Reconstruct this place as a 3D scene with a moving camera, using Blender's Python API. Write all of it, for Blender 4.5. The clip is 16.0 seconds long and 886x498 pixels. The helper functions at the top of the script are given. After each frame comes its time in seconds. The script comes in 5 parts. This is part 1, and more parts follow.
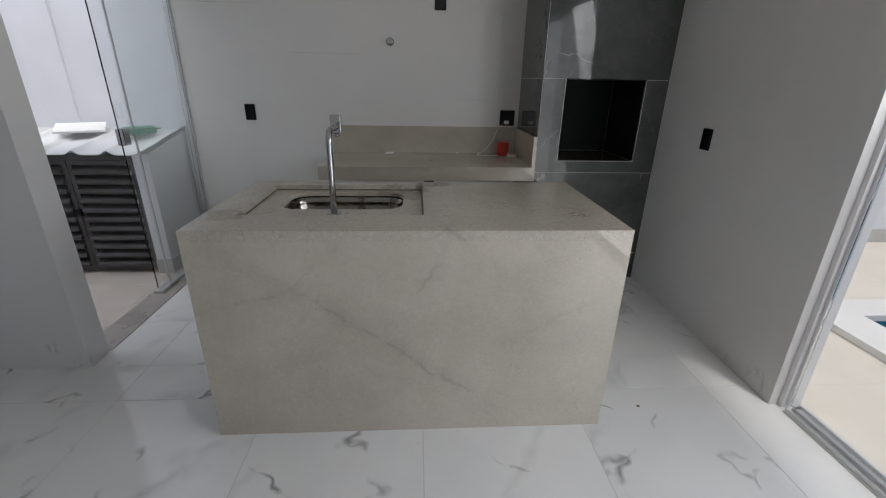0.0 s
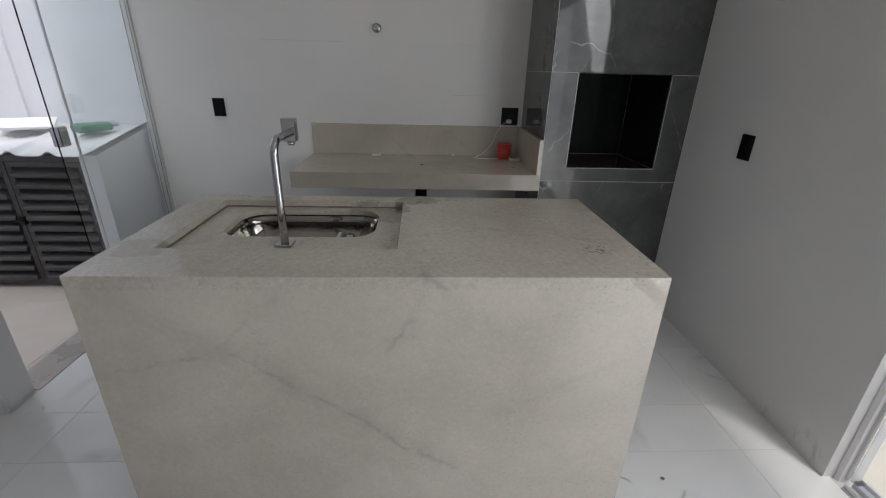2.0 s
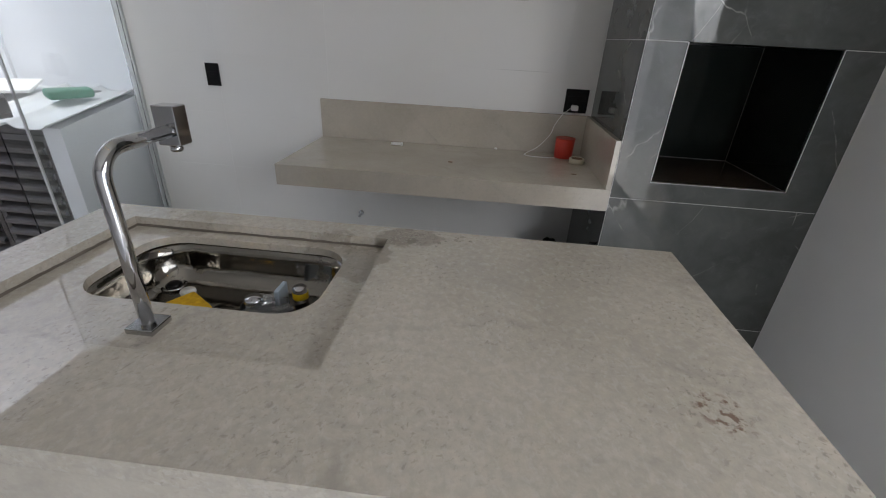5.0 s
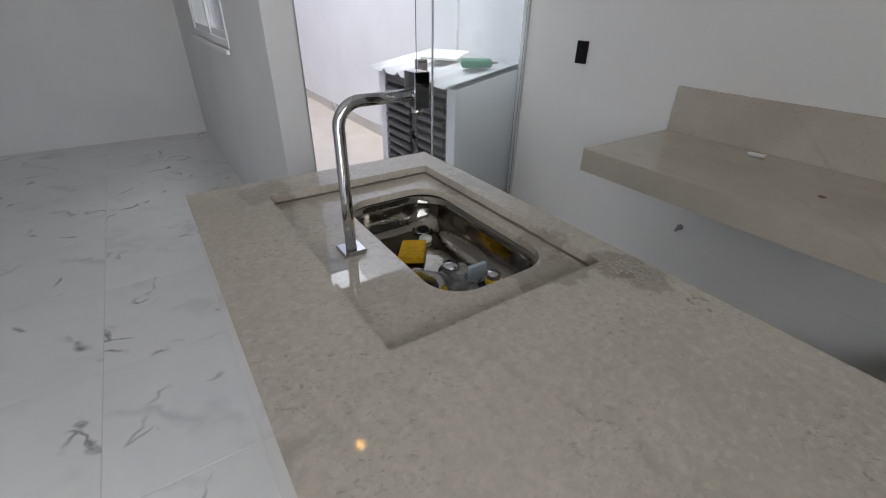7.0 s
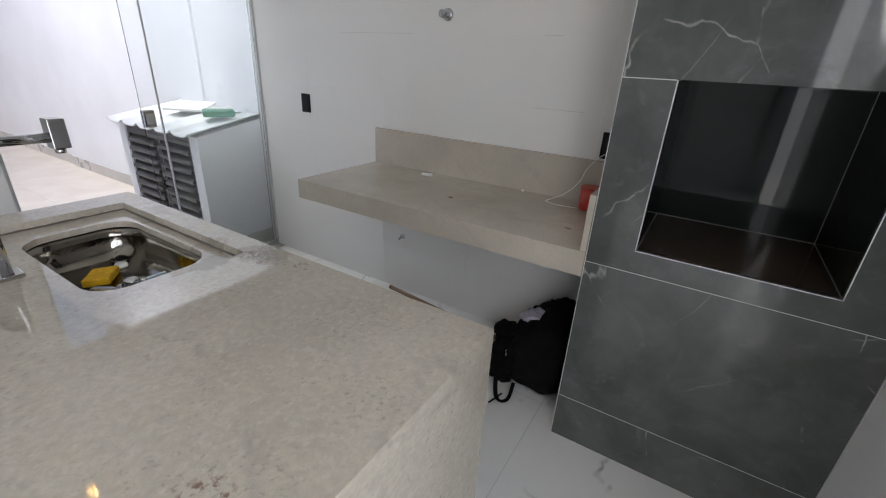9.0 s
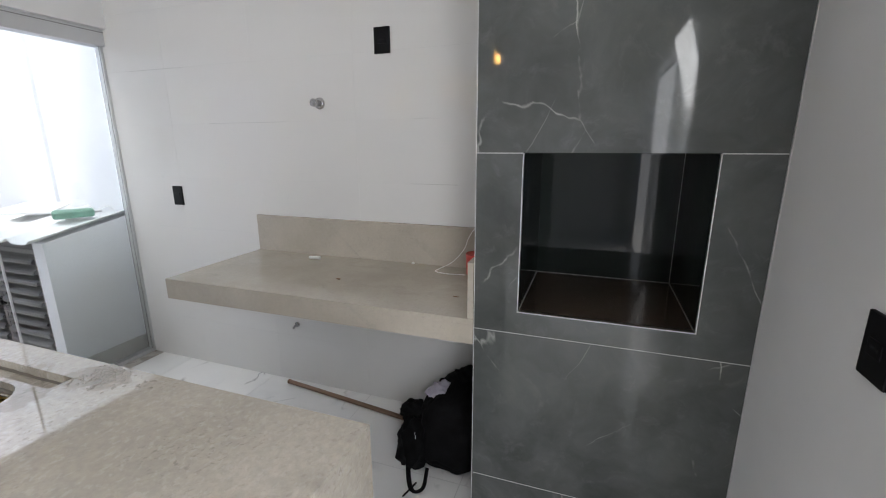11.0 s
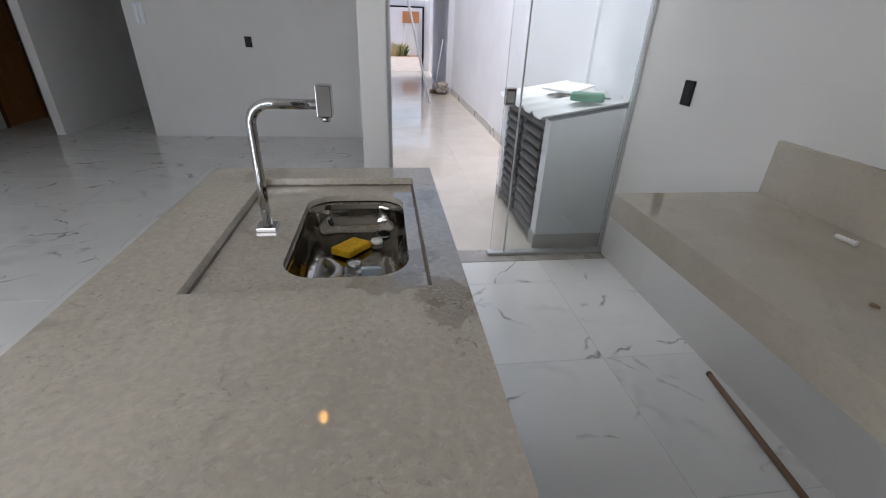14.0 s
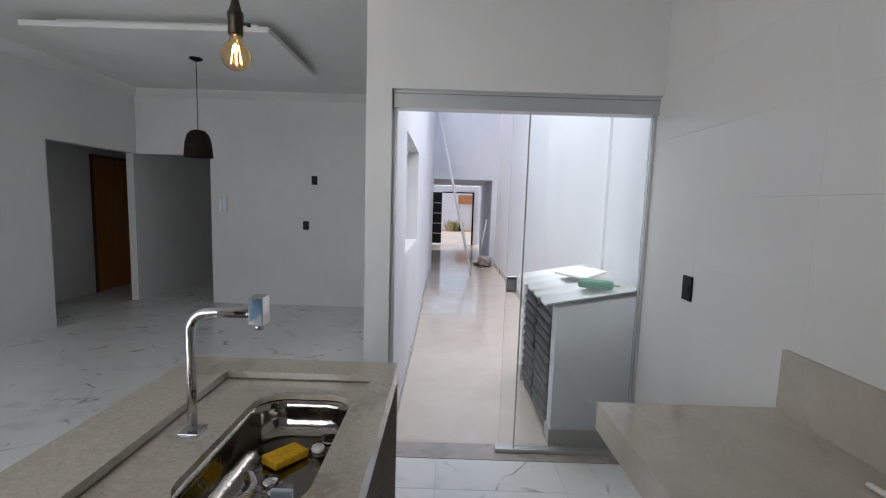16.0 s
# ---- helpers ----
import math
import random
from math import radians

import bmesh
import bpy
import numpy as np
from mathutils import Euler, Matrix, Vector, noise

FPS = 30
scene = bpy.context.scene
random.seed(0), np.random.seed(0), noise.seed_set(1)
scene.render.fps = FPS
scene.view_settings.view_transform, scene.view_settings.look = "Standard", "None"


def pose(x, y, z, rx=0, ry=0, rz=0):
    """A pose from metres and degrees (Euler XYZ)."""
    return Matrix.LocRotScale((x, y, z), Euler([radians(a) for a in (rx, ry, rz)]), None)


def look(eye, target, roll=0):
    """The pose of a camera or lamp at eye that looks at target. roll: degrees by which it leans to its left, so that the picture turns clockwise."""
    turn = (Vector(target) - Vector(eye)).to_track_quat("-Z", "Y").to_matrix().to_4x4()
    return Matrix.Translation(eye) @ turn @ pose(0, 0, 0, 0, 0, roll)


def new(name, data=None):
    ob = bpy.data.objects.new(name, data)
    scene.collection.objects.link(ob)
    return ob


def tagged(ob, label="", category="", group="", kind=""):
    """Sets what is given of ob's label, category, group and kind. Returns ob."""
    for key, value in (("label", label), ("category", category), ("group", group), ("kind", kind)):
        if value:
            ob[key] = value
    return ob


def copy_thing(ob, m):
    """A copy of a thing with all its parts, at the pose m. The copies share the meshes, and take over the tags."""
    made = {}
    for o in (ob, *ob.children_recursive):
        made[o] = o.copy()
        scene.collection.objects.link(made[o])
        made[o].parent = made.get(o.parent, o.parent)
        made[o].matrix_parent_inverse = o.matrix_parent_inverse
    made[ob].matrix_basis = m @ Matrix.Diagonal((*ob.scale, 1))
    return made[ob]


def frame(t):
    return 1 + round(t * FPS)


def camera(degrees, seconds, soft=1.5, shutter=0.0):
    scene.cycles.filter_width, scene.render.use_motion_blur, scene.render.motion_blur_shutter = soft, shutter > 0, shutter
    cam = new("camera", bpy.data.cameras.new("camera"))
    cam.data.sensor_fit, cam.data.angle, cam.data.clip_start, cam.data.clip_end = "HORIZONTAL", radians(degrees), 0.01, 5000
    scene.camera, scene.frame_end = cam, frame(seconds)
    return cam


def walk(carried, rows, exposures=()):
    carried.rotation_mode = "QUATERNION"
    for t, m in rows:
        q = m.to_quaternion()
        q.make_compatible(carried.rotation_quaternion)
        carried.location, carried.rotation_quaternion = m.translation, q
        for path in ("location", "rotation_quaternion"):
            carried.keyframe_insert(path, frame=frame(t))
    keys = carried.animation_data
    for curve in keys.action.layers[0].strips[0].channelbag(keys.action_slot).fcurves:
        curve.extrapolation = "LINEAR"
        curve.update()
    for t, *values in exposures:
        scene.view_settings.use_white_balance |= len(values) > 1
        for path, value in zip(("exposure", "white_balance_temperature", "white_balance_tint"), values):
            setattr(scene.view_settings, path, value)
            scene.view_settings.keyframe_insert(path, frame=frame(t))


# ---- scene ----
cam = camera(92.1, 16.0, soft=1.1)
PATH = [
    (0, (0.249, 0.493, 1.395), (0.369, 2.349, 0.659), 1.1),
    (0.5, (0.26, 0.577, 1.404), (0.375, 2.427, 0.65), 1.2),
    (1, (0.315, 0.723, 1.405), (0.425, 2.571, 0.649), 1.3),
    (1.5, (0.35, 0.822, 1.415), (0.459, 2.667, 0.652), 1.5),
    (2, (0.348, 0.895, 1.409), (0.452, 2.737, 0.638), 1.6),
    (2.5, (0.336, 1.02, 1.402), (0.432, 2.856, 0.615), 1.8),
    (3, (0.315, 1.122, 1.406), (0.405, 2.945, 0.589), 1.6),
    (5.3, (0.519, 1.671, 1.387), (0.255, 3.432, 0.476), 3.9),
    (5.5, (0.521, 1.716, 1.384), (0.084, 3.435, 0.46), 3.4),
    (6, (0.558, 1.815, 1.381), (-0.404, 3.281, 0.42), 1.5),
    (6.5, (0.632, 1.892, 1.381), (-0.682, 3.028, 0.39), 0.9),
    (7, (0.732, 1.892, 1.379), (-0.696, 2.867, 0.373), 1.1),
    (7.5, (0.897, 1.862, 1.391), (-0.549, 2.805, 0.381), 2.1),
    (8, (1.056, 1.864, 1.4), (-0.327, 2.92, 0.415), 1.1),
    (8.5, (1.221, 1.917, 1.409), (0.04, 3.234, 0.478), 3.2),
    (9, (1.339, 1.953, 1.428), (0.395, 3.526, 0.631), 3.1),
    (9.2, (1.366, 1.969, 1.431), (0.519, 3.625, 0.695), 3.4),
    (11.3, (1.424, 2.037, 1.446), (0.781, 3.871, 0.973), -0.2),
    (11.5, (1.385, 2.04, 1.447), (0.622, 3.806, 0.9), 0.1),
    (12, (1.265, 2.145, 1.417), (0.212, 3.705, 0.74), 2.9),
    (12.5, (1.183, 2.25, 1.395), (-0.157, 3.511, 0.613), 4.0),
    (13, (1.138, 2.352, 1.379), (-0.487, 3.115, 0.497), 1.6),
    (13.5, (1.128, 2.481, 1.384), (-0.599, 2.906, 0.468), 2.1),
    (14, (1.037, 2.524, 1.384), (-0.721, 2.779, 0.464), 2.3),
    (14.5, (0.951, 2.571, 1.405), (-0.872, 2.71, 0.594), 3.0),
    (15, (0.943, 2.695, 1.451), (-0.963, 2.736, 0.844), 3.1),
    (15.5, (0.966, 2.817, 1.481), (-0.999, 2.822, 1.106), 2.2),
    (16, (0.988, 2.851, 1.501), (-1.001, 2.846, 1.293), 1.8),
]
EXPOSURES = [(0.0, 0.28), (1.5, 0.42), (3.0, 0.56), (5.5, 0.88), (7.0, 0.8), (8.3, 0.71), (9.0, 1.06), (11.5, 1.44), (12.0, 1.18), (13.0, 1.08), (13.5, 1.02), (15.0, 0.66), (16.0, 0.73)]
walk(cam, [(t, look(eye, target, roll)) for t, eye, target, roll in PATH], EXPOSURES)

# ---- world and sun ----
world = bpy.data.worlds.new("sky_world")
scene.world = world
world.use_nodes = True
wn, wl = world.node_tree.nodes, world.node_tree.links
sky = wn.new("ShaderNodeTexSky")
sky.sky_type = "NISHITA"
sky.sun_disc = False
sky.sun_elevation = radians(68.9)
sky.sun_rotation = radians(156.5)
sky.dust_density = 3.0
wn["Background"].inputs["Strength"].default_value = 0.13
wl.new(sky.outputs[0], wn["Background"].inputs["Color"])
sun_data = bpy.data.lights.new("sun", "SUN")
sun_data.energy = 0.9
sun_data.angle = radians(6)
sun_data.color = (1.0, 0.96, 0.9)
sun = new("sun", sun_data)
sun.matrix_world = look((2.0, -4.6, 13.0), (0.0, 0.0, 0.0))
# daylight in the patio door's opening
day_data = bpy.data.lights.new("patio_daylight", "AREA")
day_data.shape = "RECTANGLE"
day_data.size, day_data.size_y = 2.0, 2.05
day_data.energy = 18.0
day_data.color = (0.99, 0.99, 1.0)
day = new("patio_daylight", day_data)
# sky light falling through the open top of the side corridor
top_data = bpy.data.lights.new("corridor_skylight", "AREA")
top_data.shape = "RECTANGLE"
top_data.size, top_data.size_y = 3.4, 1.5
top_data.energy = 37.0
top_data.color = (0.95, 0.975, 1.0)
top = new("corridor_skylight", top_data)
top.matrix_world = pose(-3.27, 3.32, 4.19)
day.matrix_world = look((2.0, 0.38, 1.08), (0.0, 0.38, 1.08))
# sky seen through the upper part of the door's fixed leaf
high_data = bpy.data.lights.new("patio_skylight", "AREA")
high_data.shape = "RECTANGLE"
high_data.size, high_data.size_y = 0.55, 0.75
high_data.energy = 4.5
high_data.color = (0.99, 0.99, 1.0)
high = new("patio_skylight", high_data)
high.matrix_world = look((1.95, 1.68, 1.74), (0.0, 1.68, 1.2))

# ---- materials ----


def mat(name, color=(0.8, 0.8, 0.8), rough=0.5, metal=0.0, **extra):
    m = bpy.data.materials.new(name)
    m.use_nodes = True
    b = m.node_tree.nodes["Principled BSDF"]
    b.inputs["Base Color"].default_value = (*color, 1)
    b.inputs["Roughness"].default_value = rough
    b.inputs["Metallic"].default_value = metal
    for k, v in extra.items():
        b.inputs[k.replace("_", " ")].default_value = v
    return m


class Nodes:
    """Small node-building helper for one material."""

    def __init__(self, m):
        self.t = m.node_tree
        self.b = self.t.nodes["Principled BSDF"]

    def add(self, kind, **props):
        n = self.t.nodes.new(kind)
        for k, v in props.items():
            if k == "operation":
                n.operation = v
            elif k == "blend":
                n.blend_type = v
            elif k == "feature":
                n.feature = v
            elif k == "bands":
                n.wave_type = v
        return n

    def link(self, a, b):
        self.t.links.new(a, b)

    def coords(self, scatter=0.0):
        c = self.add("ShaderNodeTexCoord").outputs["Object"]
        if not scatter:
            return c
        r = self.add("ShaderNodeObjectInfo").outputs["Random"]
        k = self.add("ShaderNodeMath", operation="MULTIPLY")
        self.link(r, k.inputs[0])
        k.inputs[1].default_value = scatter
        v = self.add("ShaderNodeVectorMath", operation="ADD")
        self.link(c, v.inputs[0])
        self.link(k.outputs[0], v.inputs[1])
        return v.outputs[0]

    def noise(self, vec, scale, detail=4.0, rough=0.55, distort=0.0):
        n = self.add("ShaderNodeTexNoise")
        n.inputs["Scale"].default_value = scale
        n.inputs["Detail"].default_value = detail
        n.inputs["Roughness"].default_value = rough
        n.inputs["Distortion"].default_value = distort
        self.link(vec, n.inputs["Vector"])
        return n.outputs["Fac"]

    def warp(self, vec, scale, amount):
        n = self.add("ShaderNodeTexNoise")
        n.inputs["Scale"].default_value = scale
        n.inputs["Detail"].default_value = 3.0
        self.link(vec, n.inputs["Vector"])
        s = self.add("ShaderNodeVectorMath", operation="SCALE")
        self.link(n.outputs["Color"], s.inputs[0])
        s.inputs["Scale"].default_value = amount
        a = self.add("ShaderNodeVectorMath", operation="ADD")
        self.link(vec, a.inputs[0])
        self.link(s.outputs[0], a.inputs[1])
        return a.outputs[0]

    def stretch(self, vec, sx, sy, sz, rz=0.0, ry=0.0):
        m = self.add("ShaderNodeMapping")
        m.vector_type = "TEXTURE"
        sx, sy, sz = 1 / sx, 1 / sy, 1 / sz
        m.inputs["Scale"].default_value = (sx, sy, sz)
        m.inputs["Rotation"].default_value = (0, radians(ry), radians(rz))
        self.link(vec, m.inputs["Vector"])
        return m.outputs[0]

    def edges(self, vec, scale):
        v = self.add("ShaderNodeTexVoronoi", feature="DISTANCE_TO_EDGE")
        v.inputs["Scale"].default_value = scale
        self.link(vec, v.inputs["Vector"])
        return v.outputs["Distance"]

    def ramp(self, fac, a, b, va=0.0, vb=1.0):
        m = self.add("ShaderNodeMapRange")
        m.inputs["From Min"].default_value = a
        m.inputs["From Max"].default_value = b
        m.inputs["To Min"].default_value = va
        m.inputs["To Max"].default_value = vb
        self.link(fac, m.inputs["Value"])
        return m.outputs[0]

    def times(self, a, b):
        m = self.add("ShaderNodeMath", operation="MULTIPLY")
        self.link(a, m.inputs[0])
        if isinstance(b, float):
            m.inputs[1].default_value = b
        else:
            self.link(b, m.inputs[1])
        return m.outputs[0]

    def mix(self, fac, a, b):
        m = self.add("ShaderNodeMix")
        m.data_type = "RGBA"
        self.link(fac, m.inputs[0])
        ia, ib = [i for i in m.inputs if i.type == "RGBA"]
        for v, s in ((a, ia), (b, ib)):
            if isinstance(v, tuple):
                s.default_value = (*v, 1)
            else:
                self.link(v, s)
        return [o for o in m.outputs if o.type == "RGBA"][0]

    def color(self, out):
        self.link(out, self.b.inputs["Base Color"])

    def rough(self, out):
        self.link(out, self.b.inputs["Roughness"])

    def bump(self, fac, strength, distance=0.002):
        n = self.add("ShaderNodeBump")
        n.inputs["Strength"].default_value = strength
        n.inputs["Distance"].default_value = distance
        self.link(fac, n.inputs["Height"])
        self.link(n.outputs[0], self.b.inputs["Normal"])


def painted(name, color, rough=0.55, grain=0.05, scuffs=()):
    """Wall paint; scuffs: dark smears on it, each centre, radius and strength."""
    m = mat(name, color, rough)
    n = Nodes(m)
    c = n.coords()
    big = n.noise(c, 1.3, 3)
    dark = tuple(v * 0.93 for v in color)
    base = n.mix(n.ramp(big, 0.35, 0.65), dark, color)
    for centre, radius, strength in scuffs:
        near = n.add("ShaderNodeVectorMath", operation="DISTANCE")
        n.link(c, near.inputs[0])
        near.inputs[1].default_value = centre
        smear = n.noise(n.warp(n.stretch(c, 1, 1, 0.45), 14, 0.04), 34, 4, 0.7)
        smear = n.times(n.ramp(near.outputs["Value"], radius * 0.3, radius, 1.0, 0.0), n.ramp(smear, 0.5, 0.62))
        base = n.mix(n.times(smear, strength), base, (0.2, 0.19, 0.17))
    n.color(base)
    n.bump(n.noise(c, 220, 3), grain, 0.001)
    return m


M_WALL = painted("wall_paint", (0.74, 0.74, 0.74))
M_WALL_EAST = painted("scuffed_wall_paint", (0.74, 0.74, 0.74), scuffs=(((1.9, 2.114, 0.045), 0.09, 0.5), ((1.9, 2.663, -0.004), 0.06, 0.35), ((1.9, 2.35, 0.02), 0.08, 0.25)))
M_WALL_LIVING = painted("scuffed_wall_paint_living", (0.74, 0.74, 0.74), scuffs=(((-1.56, 2.4, 0.114), 0.05, 0.5), ((-1.45, 2.4, 0.03), 0.07, 0.25)))
M_CEIL = painted("ceiling_paint", (0.78, 0.78, 0.77), 0.7)
M_OUT = painted("outside_paint", (0.77, 0.78, 0.825), 0.7, 0.12)
M_ALU = mat("aluminium", (0.62, 0.63, 0.64), 0.38, 0.6)
M_ALU_WHITE = mat("white_aluminium", (0.78, 0.78, 0.79), 0.35)
M_CHROME = mat("chrome", (0.52, 0.52, 0.53), 0.07, 1.0)
M_BLACK = mat("black_plastic", (0.006, 0.006, 0.007), 0.35, Specular_IOR_Level=0.2)
M_WHITE = mat("white_plastic", (0.8, 0.8, 0.79), 0.4)
M_INTERCOM = mat("bluish_white_plastic", (0.78, 0.82, 0.88), 0.3)
M_GREY = mat("grey_plastic", (0.3, 0.3, 0.3), 0.5)
# near-black colour of the board inside the island
M_DARK_VOID = mat("near_black_board", (0.06, 0.058, 0.055), 0.8)
M_GLASS = mat("clear_green_glass", (0.965, 0.987, 0.982), 0.0, Transmission_Weight=1.0, IOR=1.45)


def marble_tile():
    m = mat("white_marble_tile", (0.7, 0.7, 0.7), 0.1)
    n = Nodes(m)
    c = n.coords(37.0)
    w = n.warp(c, 2.2, 0.45)
    fine = n.warp(w, 14, 0.04)

    def strokes(angle, size, lo, hi, width):
        line = n.ramp(n.edges(n.stretch(fine, 1.0, 0.4, 1, angle), size), 0.0, width, 1.0, 0.0)
        return n.times(line, n.ramp(n.noise(n.stretch(c, 1, 0.7, 1, angle), 4.3, 3), lo, hi))
    cloud = n.ramp(n.noise(w, 2.4, 5), 0.4, 0.72)
    base = n.mix(n.times(cloud, 0.5), (0.79, 0.79, 0.785), (0.68, 0.685, 0.69))
    base = n.mix(n.times(strokes(-25, 1.2, 0.46, 0.66, 0.04), 0.4), base, (0.4, 0.41, 0.42))
    base = n.mix(n.times(strokes(38, 2.0, 0.55, 0.66, 0.02), 0.85), base, (0.17, 0.17, 0.17))
    n.color(n.mix(n.times(strokes(-48, 1.7, 0.57, 0.67, 0.018), 0.8), base, (0.18, 0.18, 0.18)))
    dust = n.noise(n.add("ShaderNodeTexCoord").outputs["Object"], 5, 5)
    n.rough(n.ramp(dust, 0.3, 0.75, 0.03, 0.1))
    return m


def stone(name="beige_grey_stone", wet=None, speckle=0.6, veins=0.65, streaks=()):
    """Polished stone; wet: damp stains on it, each centre, radius and strength; speckle: strength of its mottling;
    streaks: single long veins in the plane of x and z, each (x, z, lean in degrees, half length, strength)."""
    m = mat(name, (0.4, 0.37, 0.32), 0.05, Specular_IOR_Level=0.8)
    n = Nodes(m)
    c = n.coords()
    w = n.warp(c, 3.0, 0.25)
    fine = n.warp(n.stretch(c, 1, 0.7, 1, 25), 60, 0.008)
    grain = n.noise(fine, 120, 4, 0.6)
    blotch = n.ramp(n.noise(n.warp(c, 26, 0.03), 60, 5, 0.65), 0.38, 0.62)
    fleck = n.ramp(n.noise(n.warp(n.stretch(c, 1, 0.7, 1, -30), 40, 0.02), 112, 3, 0.6), 0.57, 0.66)
    pale = n.ramp(n.noise(n.warp(n.stretch(c, 1, 0.72, 1, 20), 40, 0.02), 75, 3, 0.6), 0.53, 0.65)
    spots = n.ramp(n.noise(c, 4, 4, 0.6), 0.44, 0.62)
    big = n.ramp(n.noise(w, 2.2, 5), 0.35, 0.68)
    base = n.mix(big, (0.452, 0.412, 0.348), (0.566, 0.517, 0.442))
    base = n.mix(n.times(n.ramp(blotch, 0.0, 1.0, 1.0, 0.0), speckle), base, n.mix(big, (0.375, 0.348, 0.306), (0.45, 0.42, 0.372)))
    base = n.mix(n.ramp(grain, 0.36, 0.6, 0.2 * speckle, 0.0), base, (0.3, 0.27, 0.23))
    base = n.mix(n.times(pale, 0.5 * speckle), base, (0.6, 0.57, 0.52))
    base = n.mix(n.times(n.times(fleck, spots), 0.7 * speckle), base, (0.17, 0.152, 0.126))
    ridge = n.noise(n.warp(n.stretch(c, 0.32, 1.3, 1.7, 0, 43), 6, 0.12), 1.35, 3, 0.45)
    vein = n.times(n.ramp(ridge, 0.472, 0.5), n.ramp(ridge, 0.5, 0.512, 1.0, 0.0))
    vein = n.times(n.times(vein, n.ramp(n.noise(c, 3.4, 4), 0.38, 0.6)), n.ramp(n.noise(n.warp(c, 12, 0.05), 17, 4, 0.65), 0.36, 0.6))
    base = n.mix(n.times(vein, veins), base, (0.235, 0.22, 0.195))
    for x, z, lean, half, strength in streaks:
        m2 = n.add("ShaderNodeMapping")
        m2.vector_type = "TEXTURE"
        m2.inputs["Location"].default_value = (x + 0.065, 0, z + 0.065)
        m2.inputs["Rotation"].default_value = (0, radians(lean), 0)
        n.link(n.warp(n.warp(c, 5, 0.1), 28, 0.03), m2.inputs["Vector"])
        xyz = n.add("ShaderNodeSeparateXYZ")
        n.link(m2.outputs[0], xyz.inputs[0])
        off = n.add("ShaderNodeMath", operation="ABSOLUTE")
        n.link(xyz.outputs["Z"], off.inputs[0])
        run = n.add("ShaderNodeMath", operation="ABSOLUTE")
        n.link(xyz.outputs["X"], run.inputs[0])
        length = n.ramp(run.outputs[0], half * 0.55, half, 1.0, 0.0)
        core = n.times(n.times(n.ramp(off.outputs[0], 0.002, 0.011, 1.0, 0.0), length), n.ramp(n.noise(c, 13, 5, 0.7), 0.44, 0.64))
        halo = n.times(n.ramp(off.outputs[0], 0.005, 0.05, 1.0, 0.0), n.times(length, n.ramp(n.noise(c, 9, 5, 0.65), 0.35, 0.65)))
        base = n.mix(n.times(halo, 0.34 * strength), base, (0.3, 0.28, 0.25))
        base = n.mix(n.times(core, 0.42 * strength), base, (0.22, 0.205, 0.18))
    gloss = n.ramp(n.noise(c, 9, 5), 0.3, 0.75, 0.01, 0.04)
    if wet:
        spot = n.add("ShaderNodeVectorMath", operation="DISTANCE")
        n.link(n.warp(n.warp(c, 25, 0.06), 60, 0.03), spot.inputs[0])
        spot.inputs[1].default_value = (0.715, -0.14, 0.945)
        rust = n.times(n.ramp(spot.outputs["Value"], 0.03, 0.05, 1.0, 0.0), n.ramp(n.noise(c, 60, 3), 0.5, 0.6))
        base = n.mix(n.times(rust, 0.75), base, (0.13, 0.06, 0.035))
        for centre, radius, strength in wet:
            near = n.add("ShaderNodeVectorMath", operation="DISTANCE")
            n.link(n.warp(n.warp(c, 11, 0.12), 30, 0.06), near.inputs[0])
            near.inputs[1].default_value = centre
            damp = n.ramp(near.outputs["Value"], radius, radius + 0.012, 1.0, 0.0)
            damp = n.times(damp, n.ramp(n.noise(n.warp(c, 20, 0.04), 15, 4, 0.6), 0.33, 0.4))
            base = n.mix(n.times(damp, strength), base, (0.16, 0.135, 0.105))
    n.color(base)
    n.rough(gloss)
    n.bump(grain, 0.008, 0.0003)
    return m


def dark_marble():
    m = mat("dark_grey_marble_tile", (0.09, 0.094, 0.096), 0.05)
    n = Nodes(m)
    c = n.coords(23.0)
    w = n.warp(c, 3.5, 0.3)
    cloud = n.ramp(n.noise(w, 3.0, 6, 0.6), 0.3, 0.72)
    base = n.mix(cloud, (0.06, 0.066, 0.064), (0.133, 0.141, 0.138))
    base = n.mix(n.ramp(n.noise(w, 14, 5, 0.7), 0.55, 0.75, 0.0, 0.3), base, (0.2, 0.205, 0.205))

    def crack(ry, size, width, lo, hi, opacity, under):
        d = n.edges(n.warp(n.warp(n.stretch(c, 1.3, 1.3, 0.55, 0, ry), 4, 0.1), 18, 0.025), size)
        return n.mix(n.times(n.times(n.ramp(d, 0.0, width, 1.0, 0.0), n.ramp(n.noise(c, 3.6, 4, 0.6), lo, hi)), opacity), under, (0.58, 0.58, 0.56))
    base = crack(-32, 1.7, 0.0055, 0.53, 0.64, 0.6, base)
    n.color(crack(35, 2.9, 0.007, 0.56, 0.68, 0.28, base))
    n.rough(n.ramp(n.noise(c, 7, 5), 0.3, 0.75, 0.02, 0.07))
    return m


def beige_tile(name, a, b, rough=0.22):
    m = mat(name, a, rough)
    n = Nodes(m)
    c = n.coords(11.0)
    w = n.warp(c, 2, 0.3)
    n.color(n.mix(n.ramp(n.noise(w, 3, 6, 0.6), 0.35, 0.7), a, b))
    n.rough(n.ramp(n.noise(n.add("ShaderNodeTexCoord").outputs["Object"], 4, 5), 0.3, 0.75, rough * 0.6, rough * 1.5))
    return m


